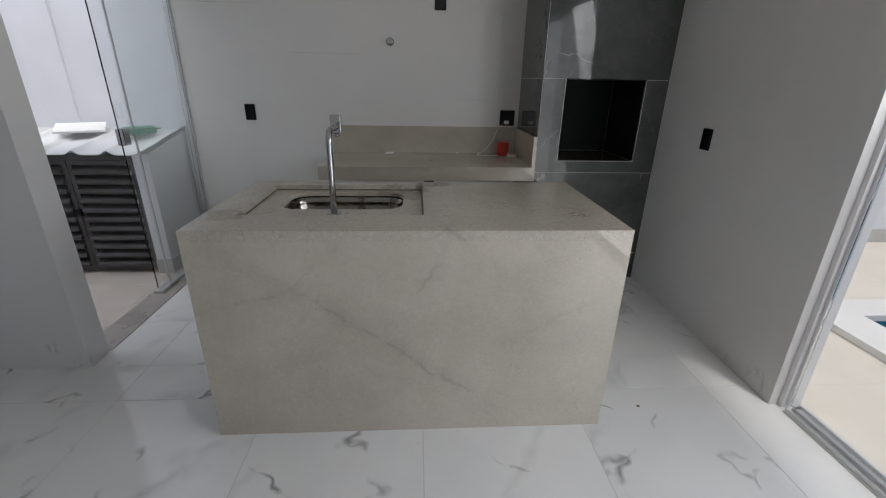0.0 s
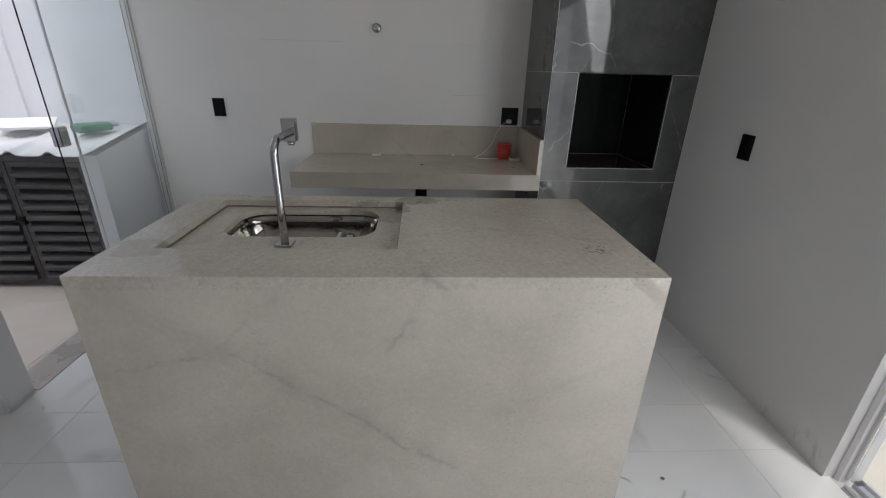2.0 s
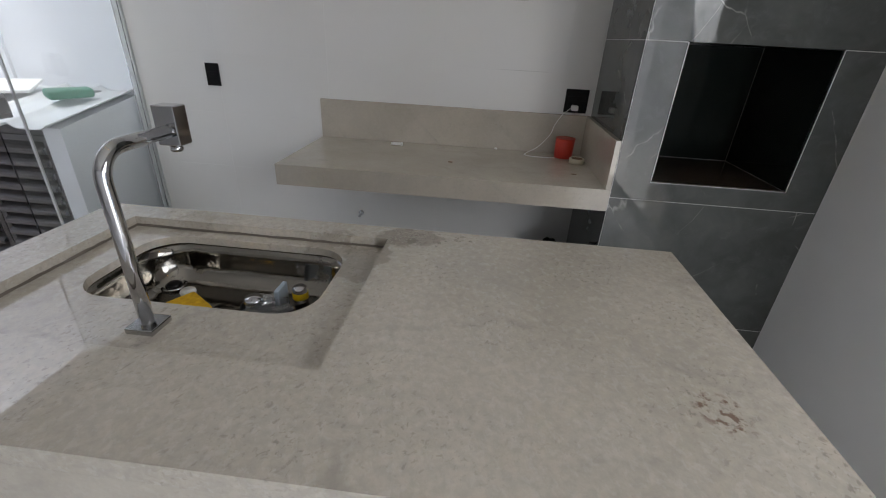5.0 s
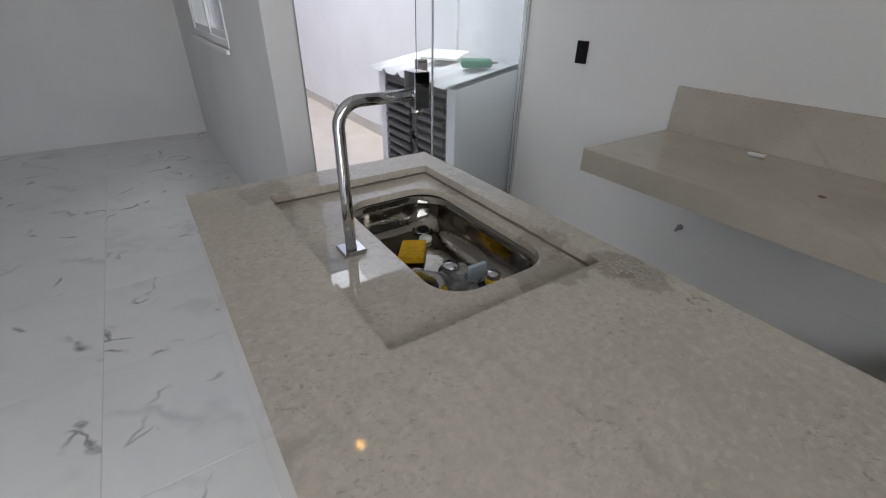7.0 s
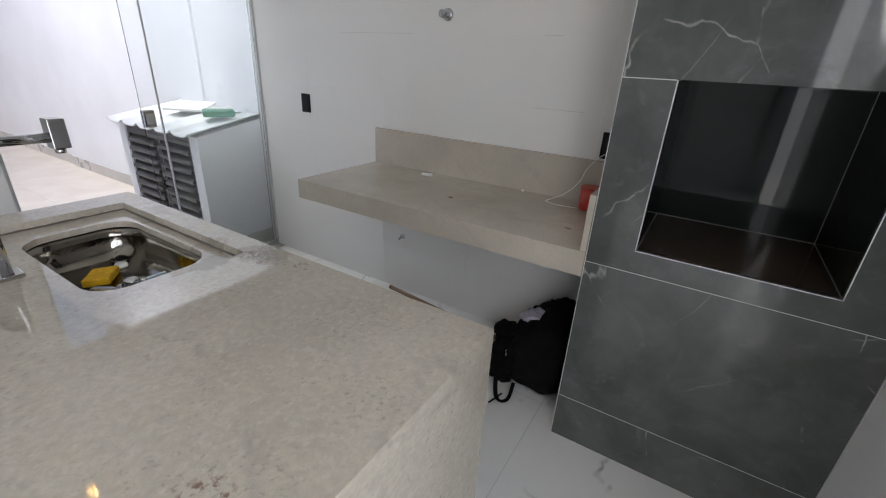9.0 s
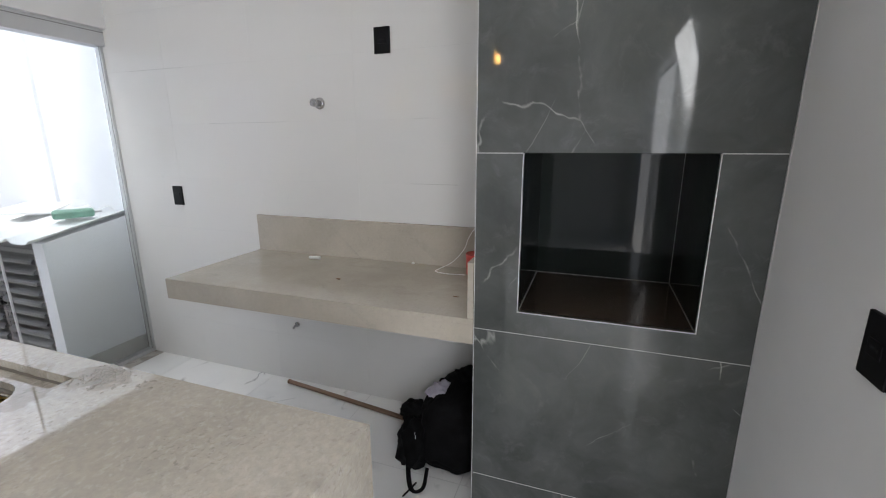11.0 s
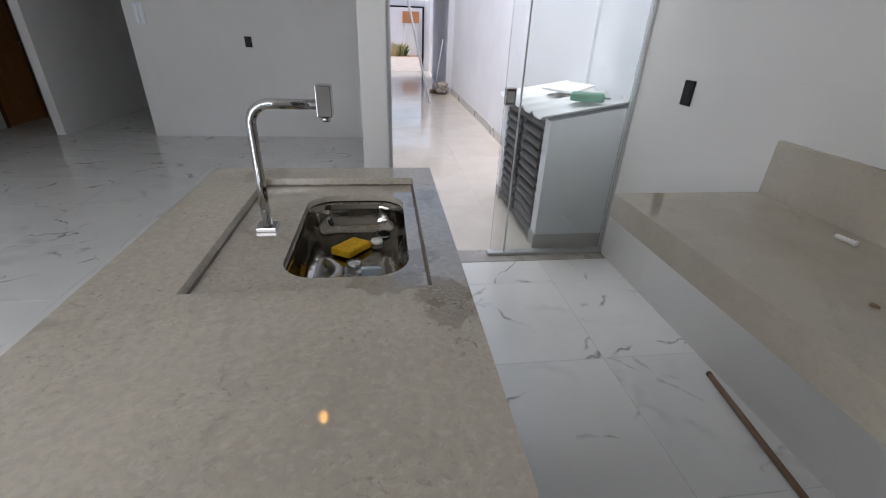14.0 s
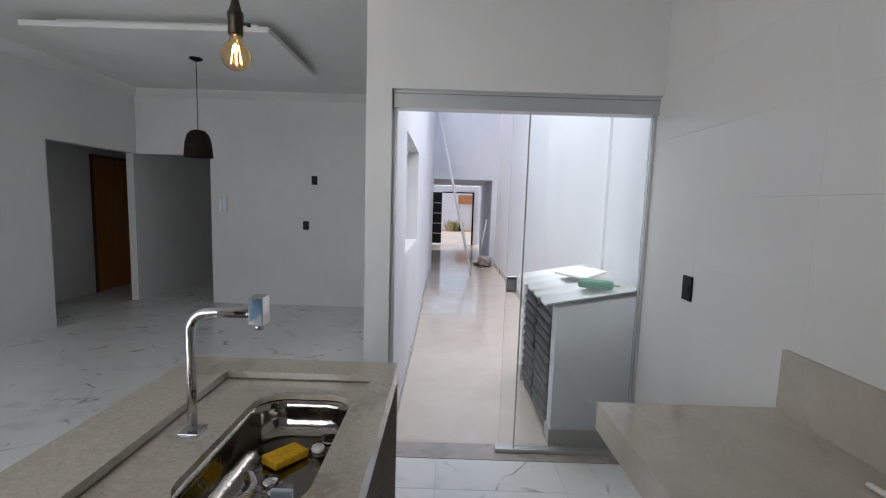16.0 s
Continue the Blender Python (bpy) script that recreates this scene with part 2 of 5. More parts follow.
def wood(name, a, b, scale=14.0, rough=0.4, along=(1.0, 1.0, 0.06)):
    m = mat(name, a, rough)
    n = Nodes(m)
    c = n.coords()
    w = n.warp(c, 3, 0.04)
    g = n.noise(n.stretch(w, *along), scale, 6, 0.65, 0.6)
    n.color(n.mix(n.ramp(g, 0.3, 0.7), a, b))
    n.bump(g, 0.1, 0.001)
    return m


def wall_tile():
    m = mat("white_porcelain_wall_tile", (0.74, 0.735, 0.725), 0.16)
    n = Nodes(m)
    c = n.coords(9.0)
    n.color(n.mix(n.ramp(n.noise(c, 1.6, 4), 0.35, 0.7), (0.735, 0.73, 0.72), (0.75, 0.745, 0.735)))
    n.rough(n.ramp(n.noise(c, 6, 4), 0.3, 0.7, 0.13, 0.24))
    return m


M_FLOOR = marble_tile()
M_STONE = stone()
M_STONE_TOP = stone("beige_grey_stone_damp", (((0.17, 0.425, 0.98), 0.062, 0.5), ((0.225, 0.44, 0.98), 0.045, 0.4), ((0.085, 0.31, 0.96), 0.08, 0.42), ((-0.02, 0.38, 0.96), 0.05, 0.35), ((-0.62, -0.1, 0.98), 0.07, 0.3), ((-0.42, 0.42, 0.98), 0.05, 0.25)), 0.62, 0.4)
M_STONE_FRONT = stone("beige_grey_stone_front", None, 0.3, 0.15, ((-0.1, 0.44, 36, 0.62, 1.0), (-0.6, 0.62, -12, 0.3, 0.7), (0.08, 0.76, -62, 0.13, 0.8), (-0.36, 0.76, -45, 0.2, 0.4), (0.5, 0.5, -30, 0.3, 0.35)))
# dark brown puts the shade at the sunken tray's foot into a joint line
M_JOINT_SHADE = painted("dark_joint_shade", (0.13, 0.11, 0.09), 0.5)
# pale colour that paints a highlight along one edge of the sunken area
M_EDGE_GLINT = painted("painted_edge_glint", (0.74, 0.71, 0.66), 0.35)
M_STONE_PLAIN = stone("plain_beige_grey_stone", speckle=0.2, veins=0.2)
M_COLUMN = dark_marble()
M_WALLTILE = wall_tile()
M_NICHE = mat("black_polished_granite", (0.013, 0.018, 0.016), 0.025, Specular_IOR_Level=0.25)
M_NICHE_FLOOR = beige_tile("dark_brown_granite", (0.05, 0.038, 0.03), (0.08, 0.056, 0.04), 0.1)
M_GROUT = painted("pale_grout", (0.6, 0.6, 0.6), 0.8)
M_GROUT_WALL = painted("white_grout", (0.72, 0.715, 0.705), 0.5)
M_CREAM = beige_tile("cream_porcelain_tile", (0.62, 0.555, 0.485), (0.69, 0.625, 0.56), 0.09)
M_PATIO = beige_tile("pale_cream_patio_tile", (0.66, 0.61, 0.52), (0.72, 0.67, 0.58), 0.5)
M_THRESH = beige_tile("brown_grey_threshold_stone", (0.34, 0.315, 0.29), (0.46, 0.43, 0.4), 0.3)
M_SKIRT = beige_tile("grey_skirting_tile", (0.44, 0.43, 0.42), (0.5, 0.49, 0.48), 0.35)
M_DOORWOOD = wood("reddish_brown_wood", (0.28, 0.125, 0.036), (0.42, 0.2, 0.062))
M_FRAMEWOOD = wood("dark_brown_wood", (0.1, 0.04, 0.015), (0.16, 0.07, 0.025))
M_STICK = wood("worn_brown_wood", (0.13, 0.075, 0.05), (0.24, 0.15, 0.1), 20, 0.6, (0.06, 1, 1))


def steel():
    m = mat("brushed_stainless_steel", (0.27, 0.25, 0.22), 0.2, 1.0)
    n = Nodes(m)
    c = n.coords()
    n.rough(n.ramp(n.noise(c, 14, 5), 0.3, 0.7, 0.06, 0.15))
    n.bump(n.noise(n.warp(c, 9, 0.05), 16, 3), 0.3, 0.006)
    return m


def louvre_paint():
    m = mat("dark_grey_steel_paint", (0.04, 0.036, 0.036), 0.4)
    n = Nodes(m)
    c = n.coords()
    n.color(n.mix(n.ramp(n.noise(c, 8, 5), 0.4, 0.7), (0.06, 0.056, 0.056), (0.085, 0.08, 0.079)))
    return m


def cloth(name, a, b, rough=0.9):
    m = mat(name, a, rough)
    n = Nodes(m)
    c = n.coords()
    n.color(n.mix(n.ramp(n.noise(c, 12, 5), 0.35, 0.7), a, b))
    n.bump(n.noise(c, 400, 2), 0.3, 0.001)
    return m


def sponge():
    m = mat("yellow_sponge", (0.72, 0.42, 0.01), 0.9)
    n = Nodes(m)
    c = n.coords()
    n.color(n.mix(n.ramp(n.noise(c, 60, 4), 0.35, 0.65), (0.6, 0.33, 0.005), (0.78, 0.48, 0.015)))
    n.bump(n.noise(c, 350, 2), 0.6, 0.002)
    return m


M_STEEL = steel()
M_LOUVRE = louvre_paint()
M_BAG = cloth("black_nylon_cloth", (0.0025, 0.0025, 0.003), (0.006, 0.006, 0.007), 0.85)
M_BAG.node_tree.nodes["Principled BSDF"].inputs["Specular IOR Level"].default_value = 0.12
M_LILAC = cloth("pale_lilac_cloth", (0.36, 0.34, 0.42), (0.46, 0.44, 0.52))
M_SPONGE = sponge()
M_ROOFSHEET = painted("white_fibre_cement", (0.74, 0.75, 0.76), 0.6, 0.2)
M_GREEN = cloth("green_plastic_wrap", (0.1, 0.24, 0.17), (0.14, 0.31, 0.23), 0.45)
M_RED = mat("red_plastic", (0.5, 0.035, 0.02), 0.3)
M_TAPE = mat("cream_tape", (0.66, 0.6, 0.48), 0.5)
M_CARD = mat("brown_card", (0.2, 0.12, 0.07), 0.8)
M_CLEAR = mat("clear_plastic", (0.95, 0.95, 0.95), 0.08, Transmission_Weight=0.9, IOR=1.3)
M_DROPS = mat("water_drop", (0.34, 0.31, 0.265), 0.02, Specular_IOR_Level=0.8)
M_YELLOW = mat("yellow_label", (0.75, 0.55, 0.01), 0.4)
M_BLUE = mat("blue_grey_print", (0.42, 0.5, 0.58), 0.3)
M_AMBER = mat("amber_bulb_glass", (1.0, 0.82, 0.56), 0.0, Transmission_Weight=1.0, IOR=1.45)
M_FIL = mat("glowing_filament", (1, 0.6, 0.2), 0.5)
M_FIL.node_tree.nodes["Principled BSDF"].inputs["Emission Color"].default_value = (1.0, 0.64, 0.28, 1)
M_FIL.node_tree.nodes["Principled BSDF"].inputs["Emission Strength"].default_value = 42.0
M_BRONZE = mat("dark_bronze_metal", (0.05, 0.045, 0.035), 0.35, 0.8)
M_SHADE = mat("dark_brown_shade", (0.012, 0.009, 0.008), 0.6, Specular_IOR_Level=0.15)
M_CORD = mat("black_cord", (0.012, 0.012, 0.012), 0.6)
M_SOIL = beige_tile("red_brown_soil", (0.3, 0.15, 0.08), (0.4, 0.24, 0.15), 0.95)
# pale pinkish strip laid over the redder ground
M_ROAD = beige_tile("pale_street", (0.5, 0.42, 0.36), (0.6, 0.53, 0.47), 0.9)
M_BRICK = beige_tile("orange_clay_brick", (0.42, 0.17, 0.07), (0.52, 0.24, 0.11), 0.9)
M_LEAF = mat("plant_leaf", (0.09, 0.14, 0.035), 0.6)
M_STRAW = mat("dry_grass", (0.38, 0.32, 0.16), 0.8)
M_WATER = mat("pool_water", (0.55, 0.85, 0.9), 0.03, Transmission_Weight=1.0, IOR=1.33)
M_POOL = mat("blue_pool_tile", (0.01, 0.25, 0.42), 0.3)
M_CURB = painted("white_pool_curb", (0.78, 0.77, 0.74), 0.6)
M_HEAP = beige_tile("grey_heap", (0.3, 0.26, 0.23), (0.45, 0.4, 0.36), 0.9)

# ---- mesh helpers ----
ORIGIN = {}


def box(bm, x0, x1, y0, y1, z0, z1):
    v = [bm.verts.new(p) for p in ((x0, y0, z0), (x1, y0, z0), (x1, y1, z0), (x0, y1, z0), (x0, y0, z1), (x1, y0, z1), (x1, y1, z1), (x0, y1, z1))]
    for f in ((3, 2, 1, 0), (4, 5, 6, 7), (0, 1, 5, 4), (1, 2, 6, 5), (2, 3, 7, 6), (3, 0, 4, 7)):
        bm.faces.new([v[i] for i in f])
    return v


def boxes(*dims):
    bm = bmesh.new()
    for d in dims:
        box(bm, *d)
    return bm


def soft_box(x0, x1, y0, y1, z0, z1, r=0.004, seg=2):
    bm = boxes((x0, x1, y0, y1, z0, z1))
    bmesh.ops.bevel(bm, geom=bm.edges[:], offset=r, segments=seg, profile=0.5, affect="EDGES")
    return bm


def turned(profile, cx, cy, cz, seg=28, axis="z"):
    """A lathe: profile of (radius, height) round an axis through the centre."""
    bm = bmesh.new()
    rings = []
    for r, h in profile:
        ring = []
        for i in range(seg):
            a = 2 * math.pi * i / seg
            u, v = r * math.cos(a), r * math.sin(a)
            p = {"z": (cx + u, cy + v, cz + h), "y": (cx + u, cy + h, cz + v), "x": (cx + h, cy + u, cz + v)}[axis]
            ring.append(bm.verts.new(p))
        rings.append(ring)
    for a, b in zip(rings, rings[1:]):
        for i in range(seg):
            bm.faces.new((a[i], a[(i + 1) % seg], b[(i + 1) % seg], b[i]))
    for ring in (rings[0], rings[-1]):
        bm.faces.new(ring)
    bmesh.ops.recalc_face_normals(bm, faces=bm.faces[:])
    for f in bm.faces:
        f.smooth = len(f.verts) == 4
    return bm


def tube(points, radius, seg=10, bm=None, flat=1.0):
    """A round bar swept along points."""
    bm = bm or bmesh.new()
    pts = [Vector(p) for p in points]
    rings, side = [], None
    for i, p in enumerate(pts):
        d = (pts[min(i + 1, len(pts) - 1)] - pts[max(i - 1, 0)]).normalized()
        if side is None:
            side = d.orthogonal().normalized()
        side = (side - d * side.dot(d)).normalized()
        up = d.cross(side)
        rings.append([bm.verts.new(p + side * (radius * math.cos(2 * math.pi * k / seg)) + up * (radius * flat * math.sin(2 * math.pi * k / seg))) for k in range(seg)])
    for a, b in zip(rings, rings[1:]):
        for k in range(seg):
            f = bm.faces.new((a[k], a[(k + 1) % seg], b[(k + 1) % seg], b[k]))
            f.smooth = True
    bm.faces.new(rings[0][::-1])
    bm.faces.new(rings[-1])
    return bm


def bend(points, n=8):
    """Smooth points through the given ones (Catmull-Rom)."""
    p = [Vector(q) for q in points]
    p = [p[0] * 2 - p[1]] + p + [p[-1] * 2 - p[-2]]
    out = []
    for i in range(1, len(p) - 2):
        for k in range(n):
            t = k / n
            a, b, c, d = p[i - 1:i + 3]
            out.append(0.5 * (2 * b + (c - a) * t + (2 * a - 5 * b + 4 * c - d) * t * t + (3 * b - a - 3 * c + d) * t ** 3))
    return out + [p[-2]]


def ring_slab(x0, x1, y0, y1, hx0, hx1, hy0, hy1, z0, z1, bm=None):
    """A slab with a rectangular hole."""
    bm = bm or bmesh.new()

    def loop(a, b, c, d, z):
        return [bm.verts.new(p) for p in ((a, c, z), (b, c, z), (b, d, z), (a, d, z))]
    ot, it, ob_, ib = loop(x0, x1, y0, y1, z1), loop(hx0, hx1, hy0, hy1, z1), loop(x0, x1, y0, y1, z0), loop(hx0, hx1, hy0, hy1, z0)
    for i in range(4):
        j = (i + 1) % 4
        bm.faces.new((ot[i], ot[j], it[j], it[i]))
        bm.faces.new((ob_[j], ob_[i], ib[i], ib[j]))
        bm.faces.new((ob_[i], ob_[j], ot[j], ot[i]))
        bm.faces.new((ib[j], ib[i], it[i], it[j]))
    return bm


def round_rect(x0, x1, y0, y1, r, n=8):
    pts = []
    for cx, cy, a0 in ((x1 - r, y1 - r, 0), (x0 + r, y1 - r, 90), (x0 + r, y0 + r, 180), (x1 - r, y0 + r, 270)):
        for k in range(n + 1):
            a = radians(a0 + 90 * k / n)
            pts.append((cx + r * math.cos(a), cy + r * math.sin(a)))
    return pts


def link_mesh(name, bm, material, origin=(0, 0, 0), smooth=False):
    me = bpy.data.meshes.new(name)
    if any(origin):
        bmesh.ops.translate(bm, verts=bm.verts[:], vec=-Vector(origin))
    bm.to_mesh(me)
    bm.free()
    if smooth:
        for p in me.polygons:
            p.use_smooth = True
    me.materials.append(material)
    return new(name, me)


def structure(name, bm, material, label, category="", smooth=False):
    ob = link_mesh(name, bm, material, smooth=smooth)
    ORIGIN[ob.name] = (0, 0, 0)
    return tagged(ob, label, category or name.split("_")[0], kind="structure")


def thing(name, at, label, category, group=""):
    ob = new(name)
    ob.empty_display_size = 0.05
    ob.location = at
    ORIGIN[ob.name] = at
    return tagged(ob, label, category, group)


def solo(name, bm, material, label, category, group="", smooth=False):
    """A thing that is one mesh."""
    ob = link_mesh(name, bm, material, smooth=smooth)
    ORIGIN[ob.name] = (0, 0, 0)
    return tagged(ob, label, category, group)


def part(name, bm, material, parent, label="", smooth=False):
    o = ORIGIN[parent.name]
    ob = link_mesh(name, bm, material, o, smooth)
    ob.parent = parent
    ORIGIN[ob.name] = o
    return tagged(ob, label)


# ---- structure ----
CEIL = 2.92
# inner faces: north 4.025, east 1.90, south -1.45, west -5.01, living wall 2.40
floor = structure("floor", boxes((-8.1, 2.0, -2.6, 2.44, -0.06, -0.0012), (-1.42, 2.0, 2.44, 4.1, -0.06, -0.0012)), M_GROUT, "pale grout bed under glossy white marble-look floor tiles", "floor")
structure("ceiling", boxes((-8.1, 2.05, -2.6, 2.41, CEIL, CEIL + 0.2), (-1.43, 2.05, 2.41, 4.17, CEIL, CEIL + 0.2)), M_CEIL, "smooth white painted plaster ceiling", "ceiling")
wall_north = structure("wall_north", boxes((-1.5, 2.05, 4.0236, 4.17, -0.06, CEIL)), M_GROUT_WALL, "kitchen back wall faced with glossy white porcelain tiles", "wall")
DY0, DY1, DZ = -1.3, 2.007, 2.2
structure("wall_east", boxes((1.90, 2.05, DY1, 4.03, -0.06, CEIL), (1.90, 2.05, -1.6, DY0, -0.06, CEIL), (1.90, 2.05, DY0, DY1, DZ, CEIL)), M_WALL_EAST, "light grey painted wall, scuffed low beside the patio door", "wall")
structure("wall_south", boxes((-3.65, 1.90, -1.6, -1.45, -0.06, CEIL), (-5.01, -3.65, -1.6, -1.45, 2.07, CEIL)), M_WALL, "plain light grey painted wall with a passage opening", "wall")
structure("wall_west", boxes((-5.13, -5.01, -0.43, 2.40, -0.06, CEIL), (-5.13, -5.01, -1.6, -0.43, 2.07, CEIL)), M_WALL, "plain light grey painted living room end wall", "wall")
WX0, WX1, WZ0, WZ1 = -3.72, -2.31, 1.09, 2.05


def wall_with_hole(x0, x1, z0, z1, hx0, hx1, hz0, hz1, y0, y1):
    """A wall along x with one rectangular opening through it."""
    bm = ring_slab(x0, x1, z0, z1, hx0, hx1, hz0, hz1, 0, 1)
    for v in bm.verts:
        v.co = (v.co.x, y1 if v.co.z < 0.5 else y0, v.co.y)
    bmesh.ops.recalc_face_normals(bm, faces=bm.faces[:])
    return bm


structure("wall_living", wall_with_hole(-5.13, -1.42, -0.06, 4.2, WX0, WX1, WZ0, WZ1, 2.40, 2.54), M_WALL_LIVING, "painted wall between living room and open side corridor", "wall")
structure("wall_over_door", boxes((-1.56, -1.42, 2.54, 4.03, 2.125, 4.2)), M_WALL, "plain painted wall above the glass door", "wall")
for k, d in enumerate(((-8.0, -5.01, -1.6, -1.5), (-8.1, -8.0, -2.5, -0.3), (-8.0, -5.13, -0.43, -0.3), (-3.65, -3.5, -2.5, -1.6), (-6.3, -5.2, -2.75, -2.65))):
    structure("wall_hall_%d" % (k + 1), boxes((*d, -0.06, CEIL)), M_WALL, "plain painted wall of the dim bedroom passage", "wall")
structure("wall_hall_door", boxes((-8.0, -6.16, -2.55, -2.42, -0.06, CEIL), (-5.38, -3.65, -2.55, -2.42, -0.06, CEIL), (-6.16, -5.38, -2.55, -2.42, 2.08, CEIL)), M_WALL, "plain painted passage wall round the bedroom door", "wall")

# cornice round the living ceiling
def cornice():
    bm = bmesh.new()
    prof = ((0.0, 0.0), (0.02, 0.0), (0.024, 0.008), (0.04, 0.016), (0.07, 0.032), (0.1, 0.052), (0.122, 0.066), (0.128, 0.076), (0.14, 0.078), (0.14, 0.0885))
    path = (((1.89, -1.45), (0, 1)), ((-5.01, -1.45), (1, 1)), ((-5.01, 2.40), (1, -1)), ((-1.42, 2.40), (0, -1)))
    rows = []
    for (x, y), (dx, dy) in path:
        rows.append([bm.verts.new((x + dx * o, y + dy * o, 2.832 + h)) for o, h in prof])
    for a, b in zip(rows, rows[1:]):
        for i in range(len(prof) - 1):
            bm.faces.new((a[i], b[i], b[i + 1], a[i + 1]))
    bmesh.ops.recalc_face_normals(bm, faces=bm.faces[:])
    return bm


structure("trim_cornice", cornice(), M_CEIL, "white moulded plaster cornice under the ceiling", "cornice")
panel = thing("ceiling_panel", (-3.15, 0.43, 2.8), "white plaster panel hung below the living room ceiling", "ceiling panel")
part("board", soft_box(-3.78, -2.52, -0.56, 1.42, 2.8, 2.845, 0.004), M_CEIL, panel)
part("support", boxes((-3.62, -2.68, -0.4, 1.26, 2.845, CEIL)), M_CEIL, panel)

# side corridor, open to the sky
structure("corridor_floor", boxes((-9.75, -1.56, 2.40, 4.25, -0.06, -0.0012), (-15.2, -9.75, 1.6, 4.25, -0.06, -0.0012)), M_GROUT, "grout bed under cream corridor tiles", "floor")
structure("corridor_wall_north", boxes((-15.2, -1.42, 4.11, 4.25, -0.06, 4.5)), M_OUT, "tall white painted boundary wall of the corridor", "wall")
structure("corridor_wall_south", boxes((-9.75, -5.13, 2.40, 2.54, -0.06, 4.2)), M_OUT, "white painted outside wall of the house", "wall")
structure("corridor_wall_coat", boxes((-5.5, -2.36, 4.088, 4.11, -0.002, 4.5)), M_OUT, "slightly proud white plaster field on the boundary wall", "wall")
structure("corridor_face", wall_with_hole(-5.13, -1.56, -0.02, 4.2, WX0, WX1, WZ0, WZ1, 2.5401, 2.546), M_OUT, "white outside plaster coat of the living room wall", "wall")
structure("wall_corridor_end", boxes((-12.9, -9.6, 2.3, 3.985, 2.12, 4.2), (-12.9, -9.6, 3.985, 4.11, -0.06, 4.2), (-12.9, -9.75, 2.3, 2.44, -0.06, 2.12)), M_OUT, "white wall over a covered passage at the corridor end", "wall")
structure("baseboard_corridor", boxes((-9.6, -5.5, 4.098, 4.11, -0.003, 0.12), (-5.5, -2.72, 4.076, 4.088, -0.003, 0.12), (-9.6, -1.6, 2.546, 2.556, -0.003, 0.09)), M_SKIRT, "low grey tile skirting along the corridor walls", "skirting")
structure("threshold", boxes((-1.57, -1.405, 2.546, 4.022, -0.06, 0.003)), M_THRESH, "brown grey stone threshold under the glass door", "threshold")

# street front
structure("front_wall", boxes((-15.35, -15.2, -3.0, 2.3, -0.06, 2.15), (-15.35, -15.2, 3.92, 7.0, -0.06, 2.15), (-15.35, -15.2, 2.3, 3.92, 1.98, 2.15)), M_OUT, "white painted street wall with a gate opening", "wall")
structure("courtyard_wall", boxes((-15.2, -12.9, 1.4, 1.55, -0.06, 2.6)), M_OUT, "white painted courtyard wall", "wall")
structure("ground", ring_slab(-200, 200, -200, 200, 3.0, 6.3, -1.8, 2.8, -0.12, -0.062), M_SOIL, "reddish bare soil around the house", "ground")

# patio with pool
structure("patio_floor", ring_slab(2.05, 7.5, -4.0, 4.15, 2.95, 6.3, -1.85, 2.82, -0.06, -0.0012), M_GROUT, "grout bed under pale cream patio tiles", "floor")
structure("patio_wall", boxes((2.05, 7.65, 4.15, 4.3, -0.06, 2.7), (7.5, 7.65, -4.15, 4.15, -0.06, 2.7), (2.05, 7.5, -4.15, -4.0, -0.06, 2.7)), M_OUT, "white painted boundary wall of the patio", "wall")
structure("baseboard_patio", boxes((2.05, 7.5, 4.138, 4.15, -0.003, 0.13)), M_SKIRT, "grey tile skirting of the patio wall", "skirting")
structure("pool_curb", ring_slab(2.8, 6.4, -2.0, 2.92, 3.09, 6.12, -1.7, 2.71, 0.002, 0.045), M_CURB, "white raised pool curb", "curb")
bm = boxes((3.04, 6.2, -1.8, 2.76, -1.3, -1.25), (3.04, 3.08, -1.8, 2.76, -1.25, -0.005), (6.16, 6.2, -1.8, 2.76, -1.25, -0.005), (3.08, 6.16, -1.8, -1.76, -1.25, -0.005), (3.08, 6.16, 2.72, 2.76, -1.25, -0.005))
structure("pool_basin", bm, M_POOL, "blue tiled pool basin", "pool")
bm = bmesh.new()
bmesh.ops.create_grid(bm, x_segments=40, y_segments=40, size=1)
for v in bm.verts:
    v.co = (4.62 + v.co.x * 1.54, 0.48 + v.co.y * 2.24, -0.02 + 0.004 * noise.noise(Vector((v.co.x * 9, v.co.y * 9, 0))))
structure("water", bm, M_WATER, "clear blue pool water with small ripples", "water", smooth=True)

# ---- glass door to the corridor ----
door = structure("door_1", boxes((-1.55, -1.455, 2.546, 4.03, 2.03, 2.124)), M_ALU, "sliding glass door with grey aluminium head rail", "glass door")
part("head_groove", boxes((-1.4555, -1.452, 2.55, 4.026, 2.105, 2.11)), M_GREY, door)
part("jamb", boxes((-1.53, -1.48, 2.546, 2.566, 0.003, 2.03)), M_ALU, door)
part("jamb", boxes((-1.53, -1.48, 4.008, 4.03, 0.003, 2.03)), M_ALU, door)
part("bottom_rail", soft_box(-1.54, -1.48, 3.2, 4.008, 0.003, 0.028, 0.004), M_ALU, door)


def pane(name, x0, x1, y0, y1, z0, z1, parent):
    ob = part(name, boxes((x0, x1, y0, y1, z0, z1)), M_GLASS, parent, "clear greenish tempered glass")
    ob.visible_shadow = False
    return ob


